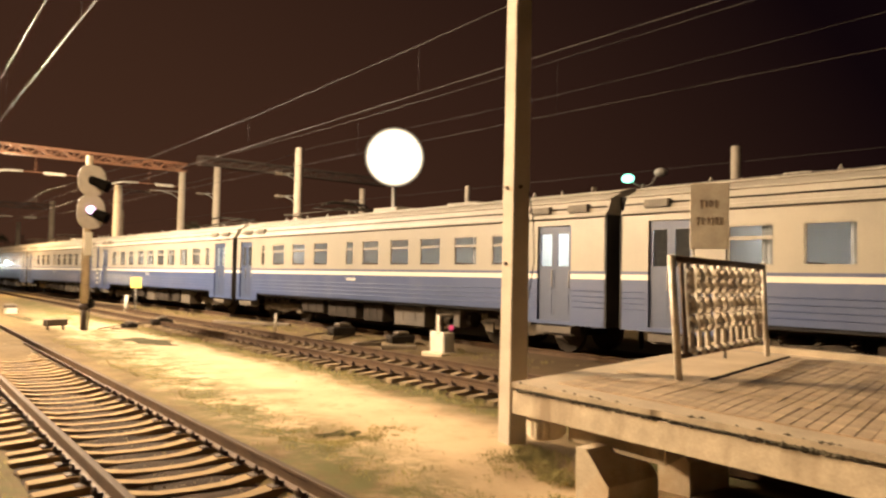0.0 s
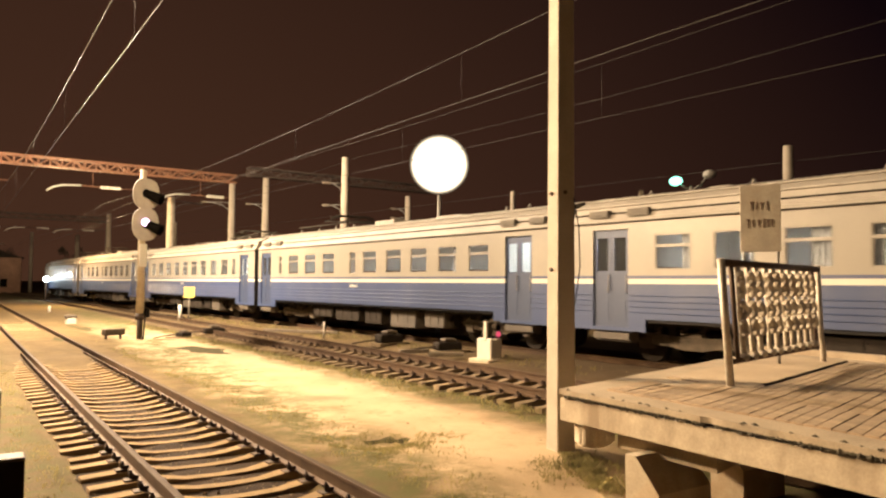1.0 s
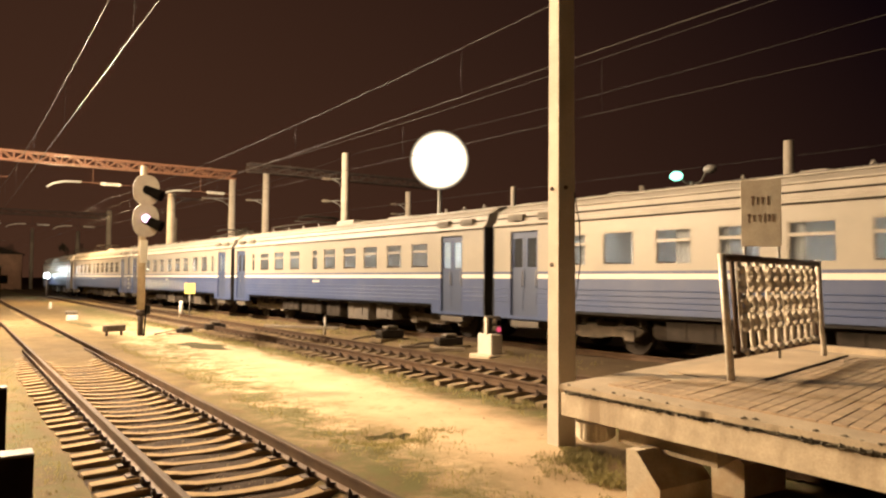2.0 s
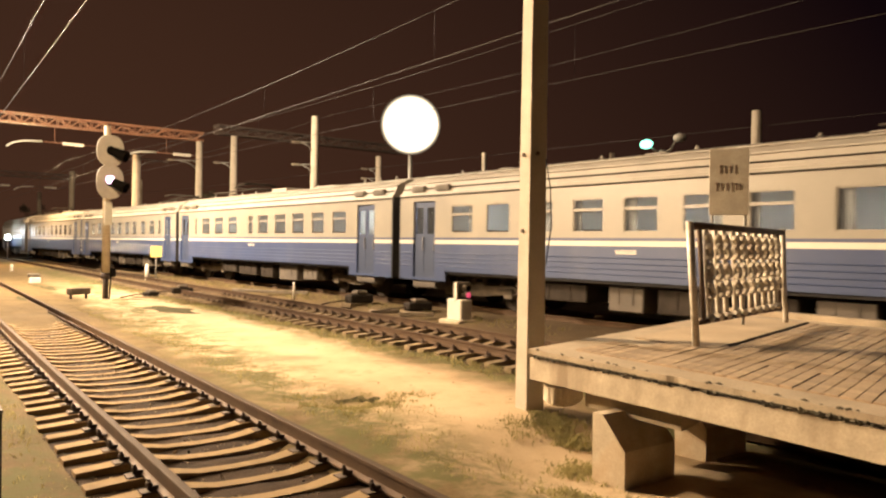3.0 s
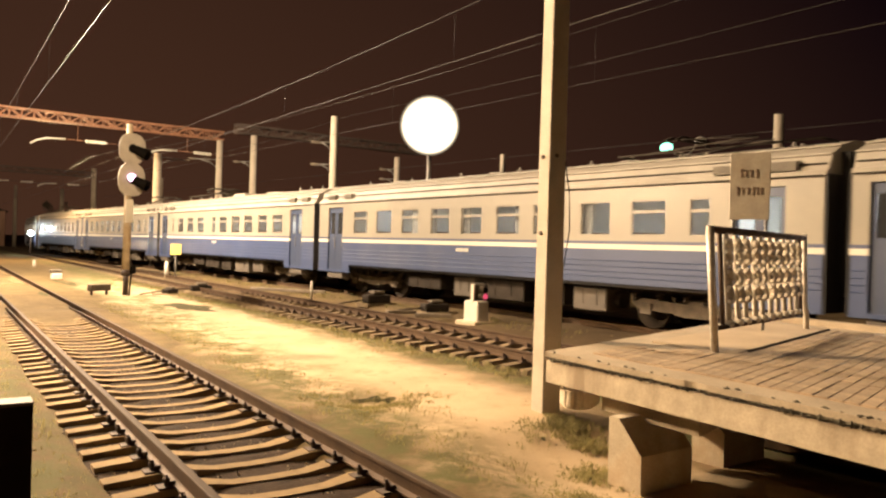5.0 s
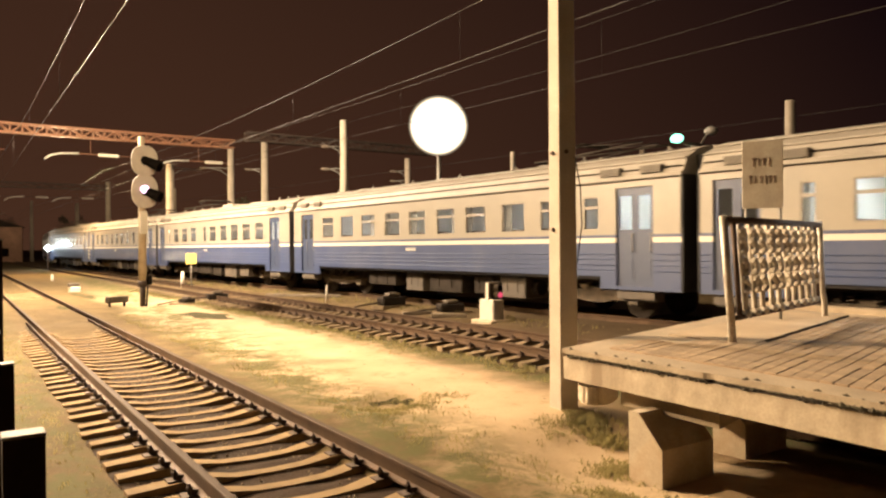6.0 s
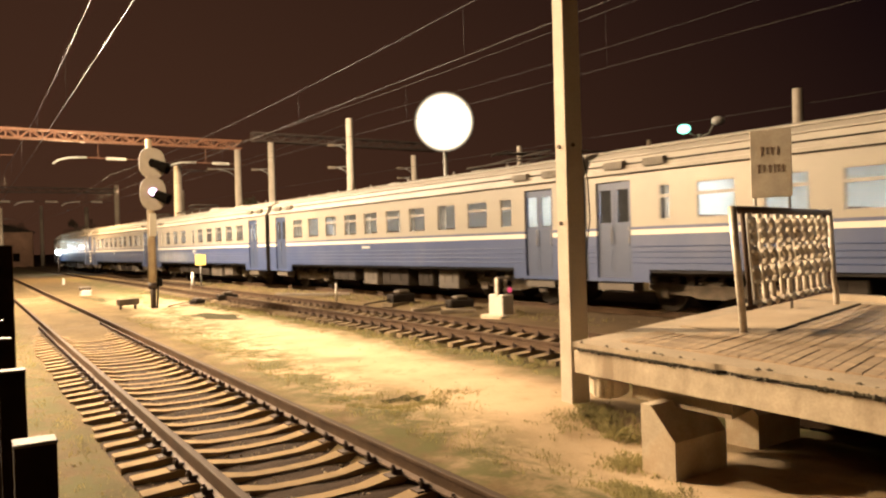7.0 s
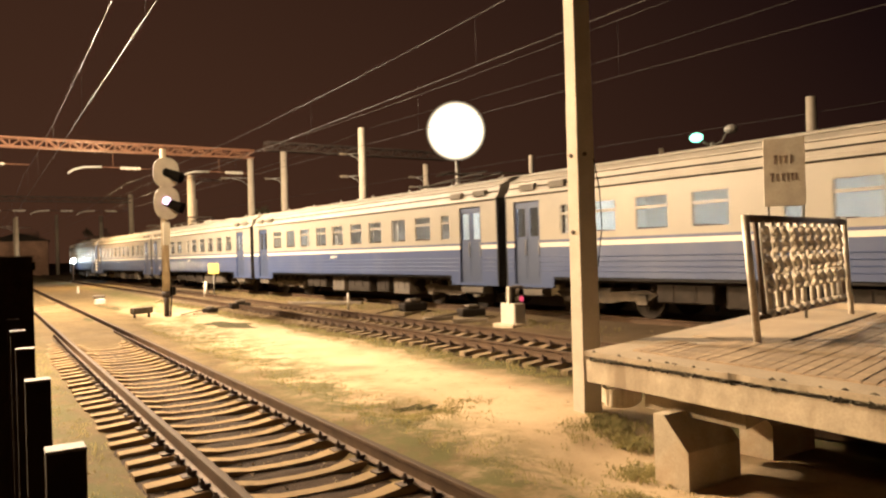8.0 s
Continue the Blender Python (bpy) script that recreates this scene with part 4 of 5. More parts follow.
def railway_signal():
    s = holder("railway_signal", pose(7.8, 29.4, GROUND, 0, 0, 6), "tall white-masted colour-light signal with one lens lit", "railway signal")
    bm = bmesh.new()
    rod(bm, (0, 0, 0.9), (0, 0, 6.35), 0.15, 0.11, 20)
    part("mast", bm, M_CONC_LIGHT, s, "pale painted concrete mast")
    bm = bmesh.new()
    rod(bm, (0, 0, -0.15), (0, 0, 0.9), 0.1, 0.1, 16)
    rod(bm, (0, 0, 0.72), (0, 0, 0.95), 0.17, 0.16, 16)
    part("mast_foot", bm, M_DARKSTEEL, s, "dark steel foot of the mast")
    bm = bmesh.new()
    box(bm, 0.1, 0.3, -0.2, 0.0, 0.8, 1.12, 0.03)
    tube(bm, [(0.16, -0.1, 0.8), (0.12, -0.1, 0.3), (0.1, -0.1, -0.1)], 0.03, 6)
    part("cable_box", bm, M_BLACK, s, "black cable box on the mast")
    bm = bmesh.new()
    box(bm, -0.13, 0.13, -0.19, -0.15, 2.7, 3.55)
    part("number_plate", bm, M_WHITE, s, "white plate on the mast")
    for zc, hh in ((5.42, 0.57), (4.28, 0.62)):
        bm = bmesh.new()
        prism(bm, [(x, zc + z) for x, z in shield_outline(0.49, hh)], -0.32, -0.28)
        sh = part("shield", bm, M_SIGNAL, s, "grey background shield")
        bm = bmesh.new()
        rod(bm, (0.02, -0.28, zc), (0.02, 0.0, zc), 0.17, n=16)
        part("lamp_case", bm, M_BLACK, sh)
        # black disc stands in for the shade inside the hood
        bm = bmesh.new()
        rod(bm, (0.02, -0.335, zc), (0.02, -0.321, zc), 0.17, n=24)
        part("lamp_face", bm, M_BLACK, sh)
        # the hood is skewed down and aside to fit its outline from the camera
        tip = Vector((0.43, -0.68, zc - 0.24))
        root = Vector((0.1, -0.33, zc - 0.02))
        d = (tip - root).normalized()
        u = d.cross(Vector((0, 0, 1))).normalized()
        v = u.cross(d)
        bm = bmesh.new()
        rows = []
        for c, r in ((root, 0.16), (tip, 0.225), (tip, 0.205), (root, 0.14)):
            rows.append([bm.verts.new(c + (u * math.cos(math.radians(-60 + 300 * k / 18)) + v * math.sin(math.radians(-60 + 300 * k / 18))) * r) for k in range(19)])
        for a, b in zip(rows, rows[1:] + rows[:1]):
            for k in range(18):
                bm.faces.new((a[k], a[k + 1], b[k + 1], b[k]))
        part("hood", bm, M_BLACK, sh, "black lamp hood")
        bm = bmesh.new()
        rod(bm, (-0.02, -0.4, zc + 0.07), (-0.02, -0.33, zc + 0.07), 0.14 if zc < 5 else 0.1, n=16)
        part("lens", bm, G_WHITE if zc < 5 else M_BLACK, sh, "glowing white lens" if zc < 5 else "")
    return s


railway_signal()


def dwarf_signal():
    s = holder("dwarf_signal", pose(13.22, 15.6, -0.06, 0, 0, 0), "dwarf shunting signal on a whitewashed concrete block", "railway signal")
    bm = bmesh.new()
    box(bm, -0.2, 0.2, -0.3, 0.3, -0.1, 0.56, 0.03)
    part("block", bm, M_CONC_WHITE, s, "whitewashed concrete block")
    bm = bmesh.new()
    box(bm, -0.4, 0.36, -0.45, 0.42, -0.12, 0.02, 0.03)
    part("plinth", bm, M_CONC_LIGHT, s)
    bm = bmesh.new()
    box(bm, -0.12, 0.36, -0.08, 0.18, 0.56, 1.02, 0.04)
    part("lamp_head", bm, M_GRIME, s)
    for z in (0.86, 0.68):
        bm = bmesh.new()
        rod(bm, (0.08, -0.26, z), (0.08, -0.07, z), 0.1, n=14)
        part("hood", bm, M_GRIME, s)
        bm = bmesh.new()
        rod(bm, (0.08, -0.29, z), (0.08, -0.262, z), 0.075, n=14)
        part("lens", bm, G_RED if z < 0.8 else M_BLACK, s, "dim glowing red lens" if z < 0.8 else "")
    bm = bmesh.new()
    box(bm, -0.2, -0.13, -0.1, 0.0, 0.5, 1.0)
    part("bracket", bm, M_CONC_WHITE, s)
    return s


M_CONC_WHITE = material("limewash", (0.52, 0.485, 0.41), 0.85, 0, 4, 0.08, 50, 0.2, (0.5, 0.42, 0.3), 0.25)
dwarf_signal()


def point_machine(x, y, z, turn, size=1.0):
    p = holder("point_machine", pose(x, y, z, 0, 0, turn), "dark oily switch machine with pull rods beside the rails", "switch machine", "switch machines")
    bm = bmesh.new()
    box(bm, -0.45 * size, 0.45 * size, -0.2, 0.2, 0.0, 0.26 * size, 0.04)
    part("housing", bm, M_UNDER, p)
    bm = bmesh.new()
    box(bm, -0.2 * size, 0.25 * size, -0.17, 0.17, 0.26 * size, 0.38 * size, 0.04)
    part("cover", bm, M_GRIME, p)
    bm = bmesh.new()
    tube(bm, [(-0.4, 0, 0.1), (-0.9, 0, 0.08), (-1.5, 0.02, 0.02)], 0.025, 6)
    part("pull_rod", bm, M_CLIP, p)
    bm = bmesh.new()
    box(bm, -0.6, 0.6, -0.32, 0.32, -0.12, 0.0)
    part("bearer", bm, M_SLEEPER_DARK, p)
    return p


for a in ((13.55, 17.9, 0.0, -8, 0.9), (13.6, 21.2, 0.0, 5, 1.05), (11.0, 30.4, -0.16, -6, 0.9), (9.4, 29.3, -0.15, 30, 0.6)):
    point_machine(*a)


def cable_stand(x, y, turn):
    c = holder("cable_box", pose(x, y, GROUND, 0, 0, turn), "small dark cable box on two short legs", "cable box")
    bm = bmesh.new()
    box(bm, -0.4, 0.4, -0.15, 0.15, 0.14, 0.38, 0.03)
    part("case", bm, M_GRIME, c)
    for s in (-0.3, 0.3):
        bm = bmesh.new()
        rod(bm, (s, 0, -0.1), (s, 0, 0.15), 0.05, n=8)
        part("leg", bm, M_CLIP, c)
    return c


cable_stand(7.0, 29.9, 20)


def marker_post(x, y, z, h, r=0.09):
    m = holder("marker_post", pose(x, y, z), "short whitewashed marker post beside the track", "post", "whitewashed posts")
    bm = bmesh.new()
    rod(bm, (0, 0, -0.1), (0, 0, h), r, r * 0.8, 10)
    part("shaft", bm, M_CONC_WHITE, m)
    return m


marker_post(9.2, 57.0, GROUND, 0.45, 0.11)
marker_post(13.1, 41.5, -0.05, 0.75, 0.11)
marker_post(13.4, 25.4, -0.05, 0.55, 0.05)


def plank(x, y, z, length, width, turn, name, label):
    p = holder(name, pose(x, y, z, 0, 0, turn), label, "plank", "pale planks")
    bm = bmesh.new()
    box(bm, -length / 2, length / 2, -width / 2, width / 2, -0.06, 0.05, 0.012)
    part("board", bm, M_CAPWHITE, p)
    return p


plank(12.45, 18.05, 0.0, 0.9, 0.16, -14, "plank", "short pale plank beside the dark switch machine")
plank(12.75, 16.9, 0.0, 1.0, 0.14, -40, "plank", "pale plank leading to the dwarf signal")
plank(13.4, 27.4, 0.03, 3.4, 0.14, -57, "plank", "long pale board lying between the tracks")


def limit_stone():
    s = holder("limit_stone", pose(7.67, 41.3, GROUND), "low whitewashed stone with a dark cap", "stone")
    bm = bmesh.new()
    box(bm, -0.25, 0.25, -0.2, 0.2, -0.1, 0.28, 0.05)
    part("stone", bm, M_CONC_WHITE, s)
    bm = bmesh.new()
    box(bm, -0.3, 0.22, -0.18, 0.22, 0.282, 0.46, 0.04)
    part("cap", bm, M_GRIME, s)


limit_stone()


def yellow_sign():
    s = holder("trackside_sign", pose(13.15, 40.2, -0.05, 0, 0, -15), "square yellow trackside board on a thin post", "sign")
    bm = bmesh.new()
    box(bm, -0.27, 0.27, -0.03, 0.0, 1.15, 1.72, 0.006)
    part("board", bm, M_YELLOW, s)
    bm = bmesh.new()
    rod(bm, (0, 0.03, -0.1), (0, 0.03, 1.6), 0.035, n=8)
    part("post", bm, M_STEEL, s)


yellow_sign()


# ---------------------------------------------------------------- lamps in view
def glare_disc_material():
    """Oversized emissive disc standing in for lamp glare, hottest in the middle and fading to its rim."""
    m = bpy.data.materials.new("floodlight_glare_disc")
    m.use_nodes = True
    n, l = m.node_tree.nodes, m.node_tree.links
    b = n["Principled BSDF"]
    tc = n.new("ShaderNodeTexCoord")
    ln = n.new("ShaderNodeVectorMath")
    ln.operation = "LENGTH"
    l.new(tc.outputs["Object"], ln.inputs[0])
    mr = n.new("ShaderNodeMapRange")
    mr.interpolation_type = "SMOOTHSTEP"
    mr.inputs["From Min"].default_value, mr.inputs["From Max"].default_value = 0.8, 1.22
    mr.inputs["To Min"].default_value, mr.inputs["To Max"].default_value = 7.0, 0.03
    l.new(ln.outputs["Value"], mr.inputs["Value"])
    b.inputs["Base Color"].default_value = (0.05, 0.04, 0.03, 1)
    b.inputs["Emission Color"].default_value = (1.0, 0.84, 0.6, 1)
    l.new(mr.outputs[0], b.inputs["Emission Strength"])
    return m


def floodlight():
    # disc sized to the glare as seen from the camera; the mast is added
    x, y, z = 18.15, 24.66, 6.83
    f = holder("floodlight", pose(x + 0.35, y + 0.45, GROUND), "floodlight with an oversized glare disc on an added mast behind the train", "floodlight")
    bm = bmesh.new()
    rod(bm, (0, 0, -0.2), (0, 0, z - GROUND - 0.6), 0.1, 0.08, 10)
    part("mast", bm, M_STEEL, f)
    at = Matrix.Translation((-0.35, -0.45, z - GROUND)) @ look((0, 0, 0), (-x, -y, 1.95 - z))
    bm = bmesh.new()
    n = 64
    rings = []
    for r, d in ((1.225, 0.0), (1.23, 0.1), (0.85, 0.55), (0.3, 0.7)):
        rings.append([bm.verts.new((r * math.cos(k * math.tau / n), r * math.sin(k * math.tau / n), d)) for k in range(n)])
    for a, b in zip(rings, rings[1:]):
        for k in range(n):
            bm.faces.new((a[k], a[(k + 1) % n], b[(k + 1) % n], b[k])).smooth = True
    bm.faces.new(rings[-1])
    part("housing", bm, M_BLACK, f).matrix_basis = at
    # emissive disc far larger than a lamp face, in place of glare
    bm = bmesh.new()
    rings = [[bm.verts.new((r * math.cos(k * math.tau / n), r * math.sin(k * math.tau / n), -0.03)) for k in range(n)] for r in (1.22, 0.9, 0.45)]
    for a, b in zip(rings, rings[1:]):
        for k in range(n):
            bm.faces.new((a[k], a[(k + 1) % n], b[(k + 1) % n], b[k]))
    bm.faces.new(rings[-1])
    part("lens", bm, glare_disc_material(), f, "oversized glowing disc standing in for the lamp's glare").matrix_basis = at
    return f


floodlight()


def street_lamp():
    s = holder("street_lamp", pose(19.5, 13.65, GROUND), "twin-arm street lamp, one greenish lamp lit and one dark", "street lamp")
    bm = bmesh.new()
    rod(bm, (0, 0, -0.2), (0, 0, 5.15), 0.08, 0.06, 10)
    part("mast", bm, M_STEEL, s)
    for dx, dy, dz, lit in ((-0.26, 0.36, 0.17, True), (0.27, -0.45, 0.34, False)):
        bm = bmesh.new()
        tube(bm, [(0, 0, 5.05), (dx * 0.5, dy * 0.5, 5.15), (dx * 0.8, dy * 0.8, 5.15 + dz * 0.8)], 0.03, 6)
        part("arm", bm, M_STEEL, s)
        bm = bmesh.new()
        bmesh.ops.create_uvsphere(bm, u_segments=16, v_segments=10, radius=1, matrix=pose(dx, dy, 5.16 + dz) @ Matrix.Diagonal((0.16, 0.21, 0.14, 1)))
        part("lamp_head", bm, G_GREENISH if lit else M_STEEL, s, "lit greenish lamp" if lit else "")
    return s


street_lamp()


def far_lamp(x, y, z, r, mat, label):
    s = holder("far_lamp", pose(x, y, GROUND), label, "lamp")
    bm = bmesh.new()
    rod(bm, (0, 0, -0.2), (0, 0, z - GROUND), 0.08, n=8)
    part("post", bm, M_DARKSTEEL, s)
    bm = bmesh.new()
    bmesh.ops.create_uvsphere(bm, u_segments=16, v_segments=10, radius=r, matrix=Matrix.Translation((0, 0, z - GROUND)))
    part("lamp_head", bm, mat, s)


far_lamp(14.05, 89.6, 2.1, 0.3, G_FAR, "white glaring lamp at the far end of the yard")


# ---------------------------------------------------------------- overhead line
def catenary_mast(x, y, top, r=0.2, arms=(), face=180):
    m = holder("catenary_mast", pose(x, y, GROUND), "grey concrete overhead-line mast with brackets", "mast", "overhead-line masts")
    bm = bmesh.new()
    rod(bm, (0, 0, -0.3), (0, 0, top - GROUND), r * 1.35, r, 14)
    part("shaft", bm, M_POLE, m)
    for z, ln in arms:
        bm = bmesh.new()
        tube(bm, [(0, 0, z - 0.7), (-ln * 0.5, 0, z - 0.15), (-ln, 0, z)], 0.035, 6)
        tube(bm, [(0, 0, z + 0.05), (-ln * 0.6, 0, z + 0.08), (-ln * 1.3, 0, z)], 0.035, 6)
        part("bracket", bm, M_STEEL, m)
        sg = math.copysign(1, ln)
        bm = bmesh.new()
        for k in range(5):
            rod(bm, (-ln * 1.3 - sg * 0.09 * k, 0, z), (-ln * 1.3 - sg * (0.09 * k + 0.04), 0, z), 0.085, n=10)
        rod(bm, (-ln * 1.3, 0, z), (-ln * 1.3 - sg * 0.5, 0, z), 0.03, n=6)
        part("insulator", bm, M_CAPWHITE, m)
    return m


for args in ((22.95, 60, 10.1, 0.24, ((8.6, 1.6),)), (24.0, 55.6, 10.2, 0.24, ((8.2, 0.9),)), (21.99, 39.36, 9.45, 0.21, ((8.0, 0.8), (6.7, 0.8))), (25.9, 14.1, 7.0, 0.17), (20.6, 68.5, 9.5, 0.33, ((9.3, -1.8),)), (24.7, 110, 11.1, 0.3), (26.5, 140, 9.8, 0.3), (27.5, 90, 9.0, 0.25), (9.8, 100, 7.4, 0.2, ((6.4, 1.5),)), (21.0, 150, 10.5, 0.25), (13.0, 135, 9.0, 0.22, ((7.8, -1.4),)), (31.0, 46, 8.4, 0.2, ((7.6, 0.8), (6.9, 0.8))), (25.2, 28.0, 6.6, 0.12), (24.5, 19.5, 5.8, 0.1, ((5.5, 0.5),))):
    catenary_mast(*args)


def gantry(x0, x1, y, z, label, hangers, steel):
    g = holder("overhead_gantry", pose(0, y, z), label, "gantry")
    h, w = 0.62, 0.5
    for zz in (0, -h):
        for yy in (-w / 2, w / 2):
            bm = bmesh.new()
            rod(bm, (x0, yy, zz), (x1, yy, zz), 0.09, n=4)
            part("chord", bm, steel, g)
    n = int((x1 - x0) / 0.75)
    bm = bmesh.new()
    for k in range(n):
        a, b = x0 + (x1 - x0) * k / n, x0 + (x1 - x0) * (k + 1) / n
        lo, hi = (-h, 0) if k % 2 else (0, -h)
        for yy in (-w / 2, w / 2):
            rod(bm, (a, yy, lo), (b, yy, hi), 0.06, n=4)
            rod(bm, (a, yy, -h), (a, yy, 0), 0.035, n=4)
    o = part("lattice", bm, steel, g, "rusty red lattice bars")
    o["kind"] = "stuff"
    for x, zz in hangers:
        # bowed pale arm, then a dark stay carrying a string of insulators
        bm = bmesh.new()
        tube(bm, [(x - 0.15, 0, zz - z - 0.34), (x + 0.25, 0, zz - z - 0.05), (x + 0.9, 0, zz - z + 0.14), (x + 2.1, 0, zz - z + 0.2)], 0.07, 6)
        part("registration_arm", bm, M_WHITE, g, "pale bowed registration arm")
        bm = bmesh.new()
        tube(bm, [(x + 2.1, 0, zz - z + 0.2), (x + 4.0, 0, zz - z + 0.17), (x + 6.4, 0, zz - z + 0.16)], 0.03, 5)
        rod(bm, (x + 2.9, 0, zz - z + 0.18), (x + 2.9, 0, -h), 0.02, n=5)
        part("stay", bm, steel, g)
        bm = bmesh.new()
        for k in range(7):
            rod(bm, (x + 3.5 + 0.2 * k, 0, zz - z + 0.17), (x + 3.58 + 0.2 * k, 0, zz - z + 0.17), 0.13, n=10)
        rod(bm, (x + 3.4, 0, zz - z + 0.17), (x + 4.9, 0, zz - z + 0.17), 0.045, n=6)
        part("insulator", bm, M_WHITE, g)
    return g


gantry(-12.0, 23.2, 60, 10.75, "rusty red lattice gantry across the yard", ((0.4, 8.75), (9.4, 8.75), (17.4, 8.7)), M_RUST)
# dark steel stands in for the weak light on these two gantries
gantry(5.0, 24.7, 110, 10.6, "far lattice gantry with pale arms, dimness put into its colour", ((7.0, 8.6), (12.5, 8.6), (18.0, 8.6)), M_DARKSTEEL)
gantry(22.5, 40.0, 55.6, 10.85, "lattice gantry beyond the train, dimness put into its colour", (), M_DARKSTEEL)


def wires(name, label, pts_list):
    w = holder(name, Matrix.Identity(4), label, "overhead wire")
    for pts, r in pts_list:
        bm = bmesh.new()
        tube(bm, pts, r, 4)
        part("wire", bm, M_WIRE, w)


def line_wires(xf, zc, zm, y0=-30, y1=150):
    span = [(y0 + (y1 - y0) * k / 120) for k in range(121)]
    out = [([(xf(y), y, zc) for y in span], 0.009), ([(xf(y), y, zm + 0.5 * (((y - 60) / 55) % 1 * 2 - 1) ** 2) for y in span], 0.009)]
    for k in range(16):
        y = y0 + 4 + k * 10
        out.append(([(xf(y), y, zc), (xf(y), y, zm + 0.5 * (((y - 60) / 55) % 1 * 2 - 1) ** 2)], 0.005))
    return out


wires("overhead_wire", "contact and messenger wires above the sandy track", line_wires(near_x, 6.3, 7.6))
wires("overhead_wire", "contact and messenger wires above the middle track", line_wires(mid_x, 6.3, 7.25))
wires("overhead_wire", "contact and messenger wires above the train", line_wires(lambda y: TRAIN_X, 6.6, 7.9, -30, 76))
wires("overhead_wire", "feeder wires strung along the far masts", [([(22.2 + 0.03 * y, y, 9.4 + 0.4 * (((y - 39) / 40) % 1 * 2 - 1) ** 2) for y in range(-20, 140, 5)], 0.014), ([(26 + 0.0 * y, y, 6.3 + 0.01 * y) for y in range(-20, 120, 10)], 0.012)])


# ---------------------------------------------------------------- picket fence beside the camera
def picket_fence():
    f = holder("picket_fence", pose(0.0675, 0.421, GROUND, 0, 0, -math.degrees(math.atan2(0.018, 0.253))), "dark iron picket fence with tops coloured as if lit", "fence")
    top = 1.864 - GROUND
    for k in range(-3, 5):
        bm = bmesh.new()
        box(bm, -0.006, 0.0115, 0.2536 * k - 0.007, 0.2536 * k + 0.007, -0.1, top - 0.0016)
        p = part("picket", bm, M_IRON, f)
        # thin pale cap: the lit look of the iron top is put into its colour
        bm = bmesh.new()
        box(bm, -0.0064, 0.0119, 0.2536 * k - 0.0073, 0.2536 * k + 0.0073, top - 0.0016, top, 0.0005)
        part("cap", bm, M_CAPWHITE, p, "pale top, lamplight put into its colour")
    for z in (0.35, 1.35):
        bm = bmesh.new()
        box(bm, -0.03, -0.0115, -1.0, 1.25, z, z + 0.04)
        part("rail", bm, M_IRON, f)
    bm = bmesh.new()
    box(bm, -0.1, 0.04, 1.17, 1.30, -0.1, 1.966 - GROUND)
    part("gate_post", bm, M_IRON, f, "broad dark gate post")
    # same pale colour in place of lamplight on the post top
    bm = bmesh.new()
    box(bm, -0.102, 0.042, 1.168, 1.302, 1.966 - GROUND, 1.968 - GROUND)
    part("post_cap", bm, M_CAPWHITE, f, "pale cap, lamplight put into its colour")


picket_fence()


# ---------------------------------------------------------------- soil, weeds, stones
def soil_patch(x, y, rx, ry, seed):
    bm = bmesh.new()
    rnd = random.Random(seed)
    n = 22
    mid = bm.verts.new((x, y, ground_height(x, y) + 0.008))
    ringa, ringb = [], []
    for k in range(n):
        a = k * math.tau / n
        q = 0.75 + 0.4 * rnd.random()
        for ring, f in ((ringa, 0.5), (ringb, 1.0)):
            px, py = x + rx * q * f * math.cos(a), y + ry * q * f * math.sin(a)
            ring.append(bm.verts.new((px, py, ground_height(px, py) + (0.008 if f < 1 else -0.02))))
    for k in range(n):
        bm.faces.new((mid, ringa[k], ringa[(k + 1) % n]))
        bm.faces.new((ringa[k], ringb[k], ringb[(k + 1) % n], ringa[(k + 1) % n]))
    tagged(part("soil_patch", bm, M_PATCH), "dark soil patch in the sand", "soil", kind="structure")


# dark soil; over the first place, the pit, the base also carries its shade
M_PATCH = material("dark_patch_soil", (0.055, 0.048, 0.02), 0.95, 0, 5, 0.35, 40, 0.4, spec=0.1)
for a in ((5.75, 8.9, 0.75, 0.5, 1), (8.2, 23.6, 1.0, 2.4, 2), (5.3, 29.8, 0.5, 1.6, 3), (7.4, 38.0, 0.5, 3.0, 4), (1.0, 30.0, 0.5, 1.2, 5)):
    soil_patch(*a)


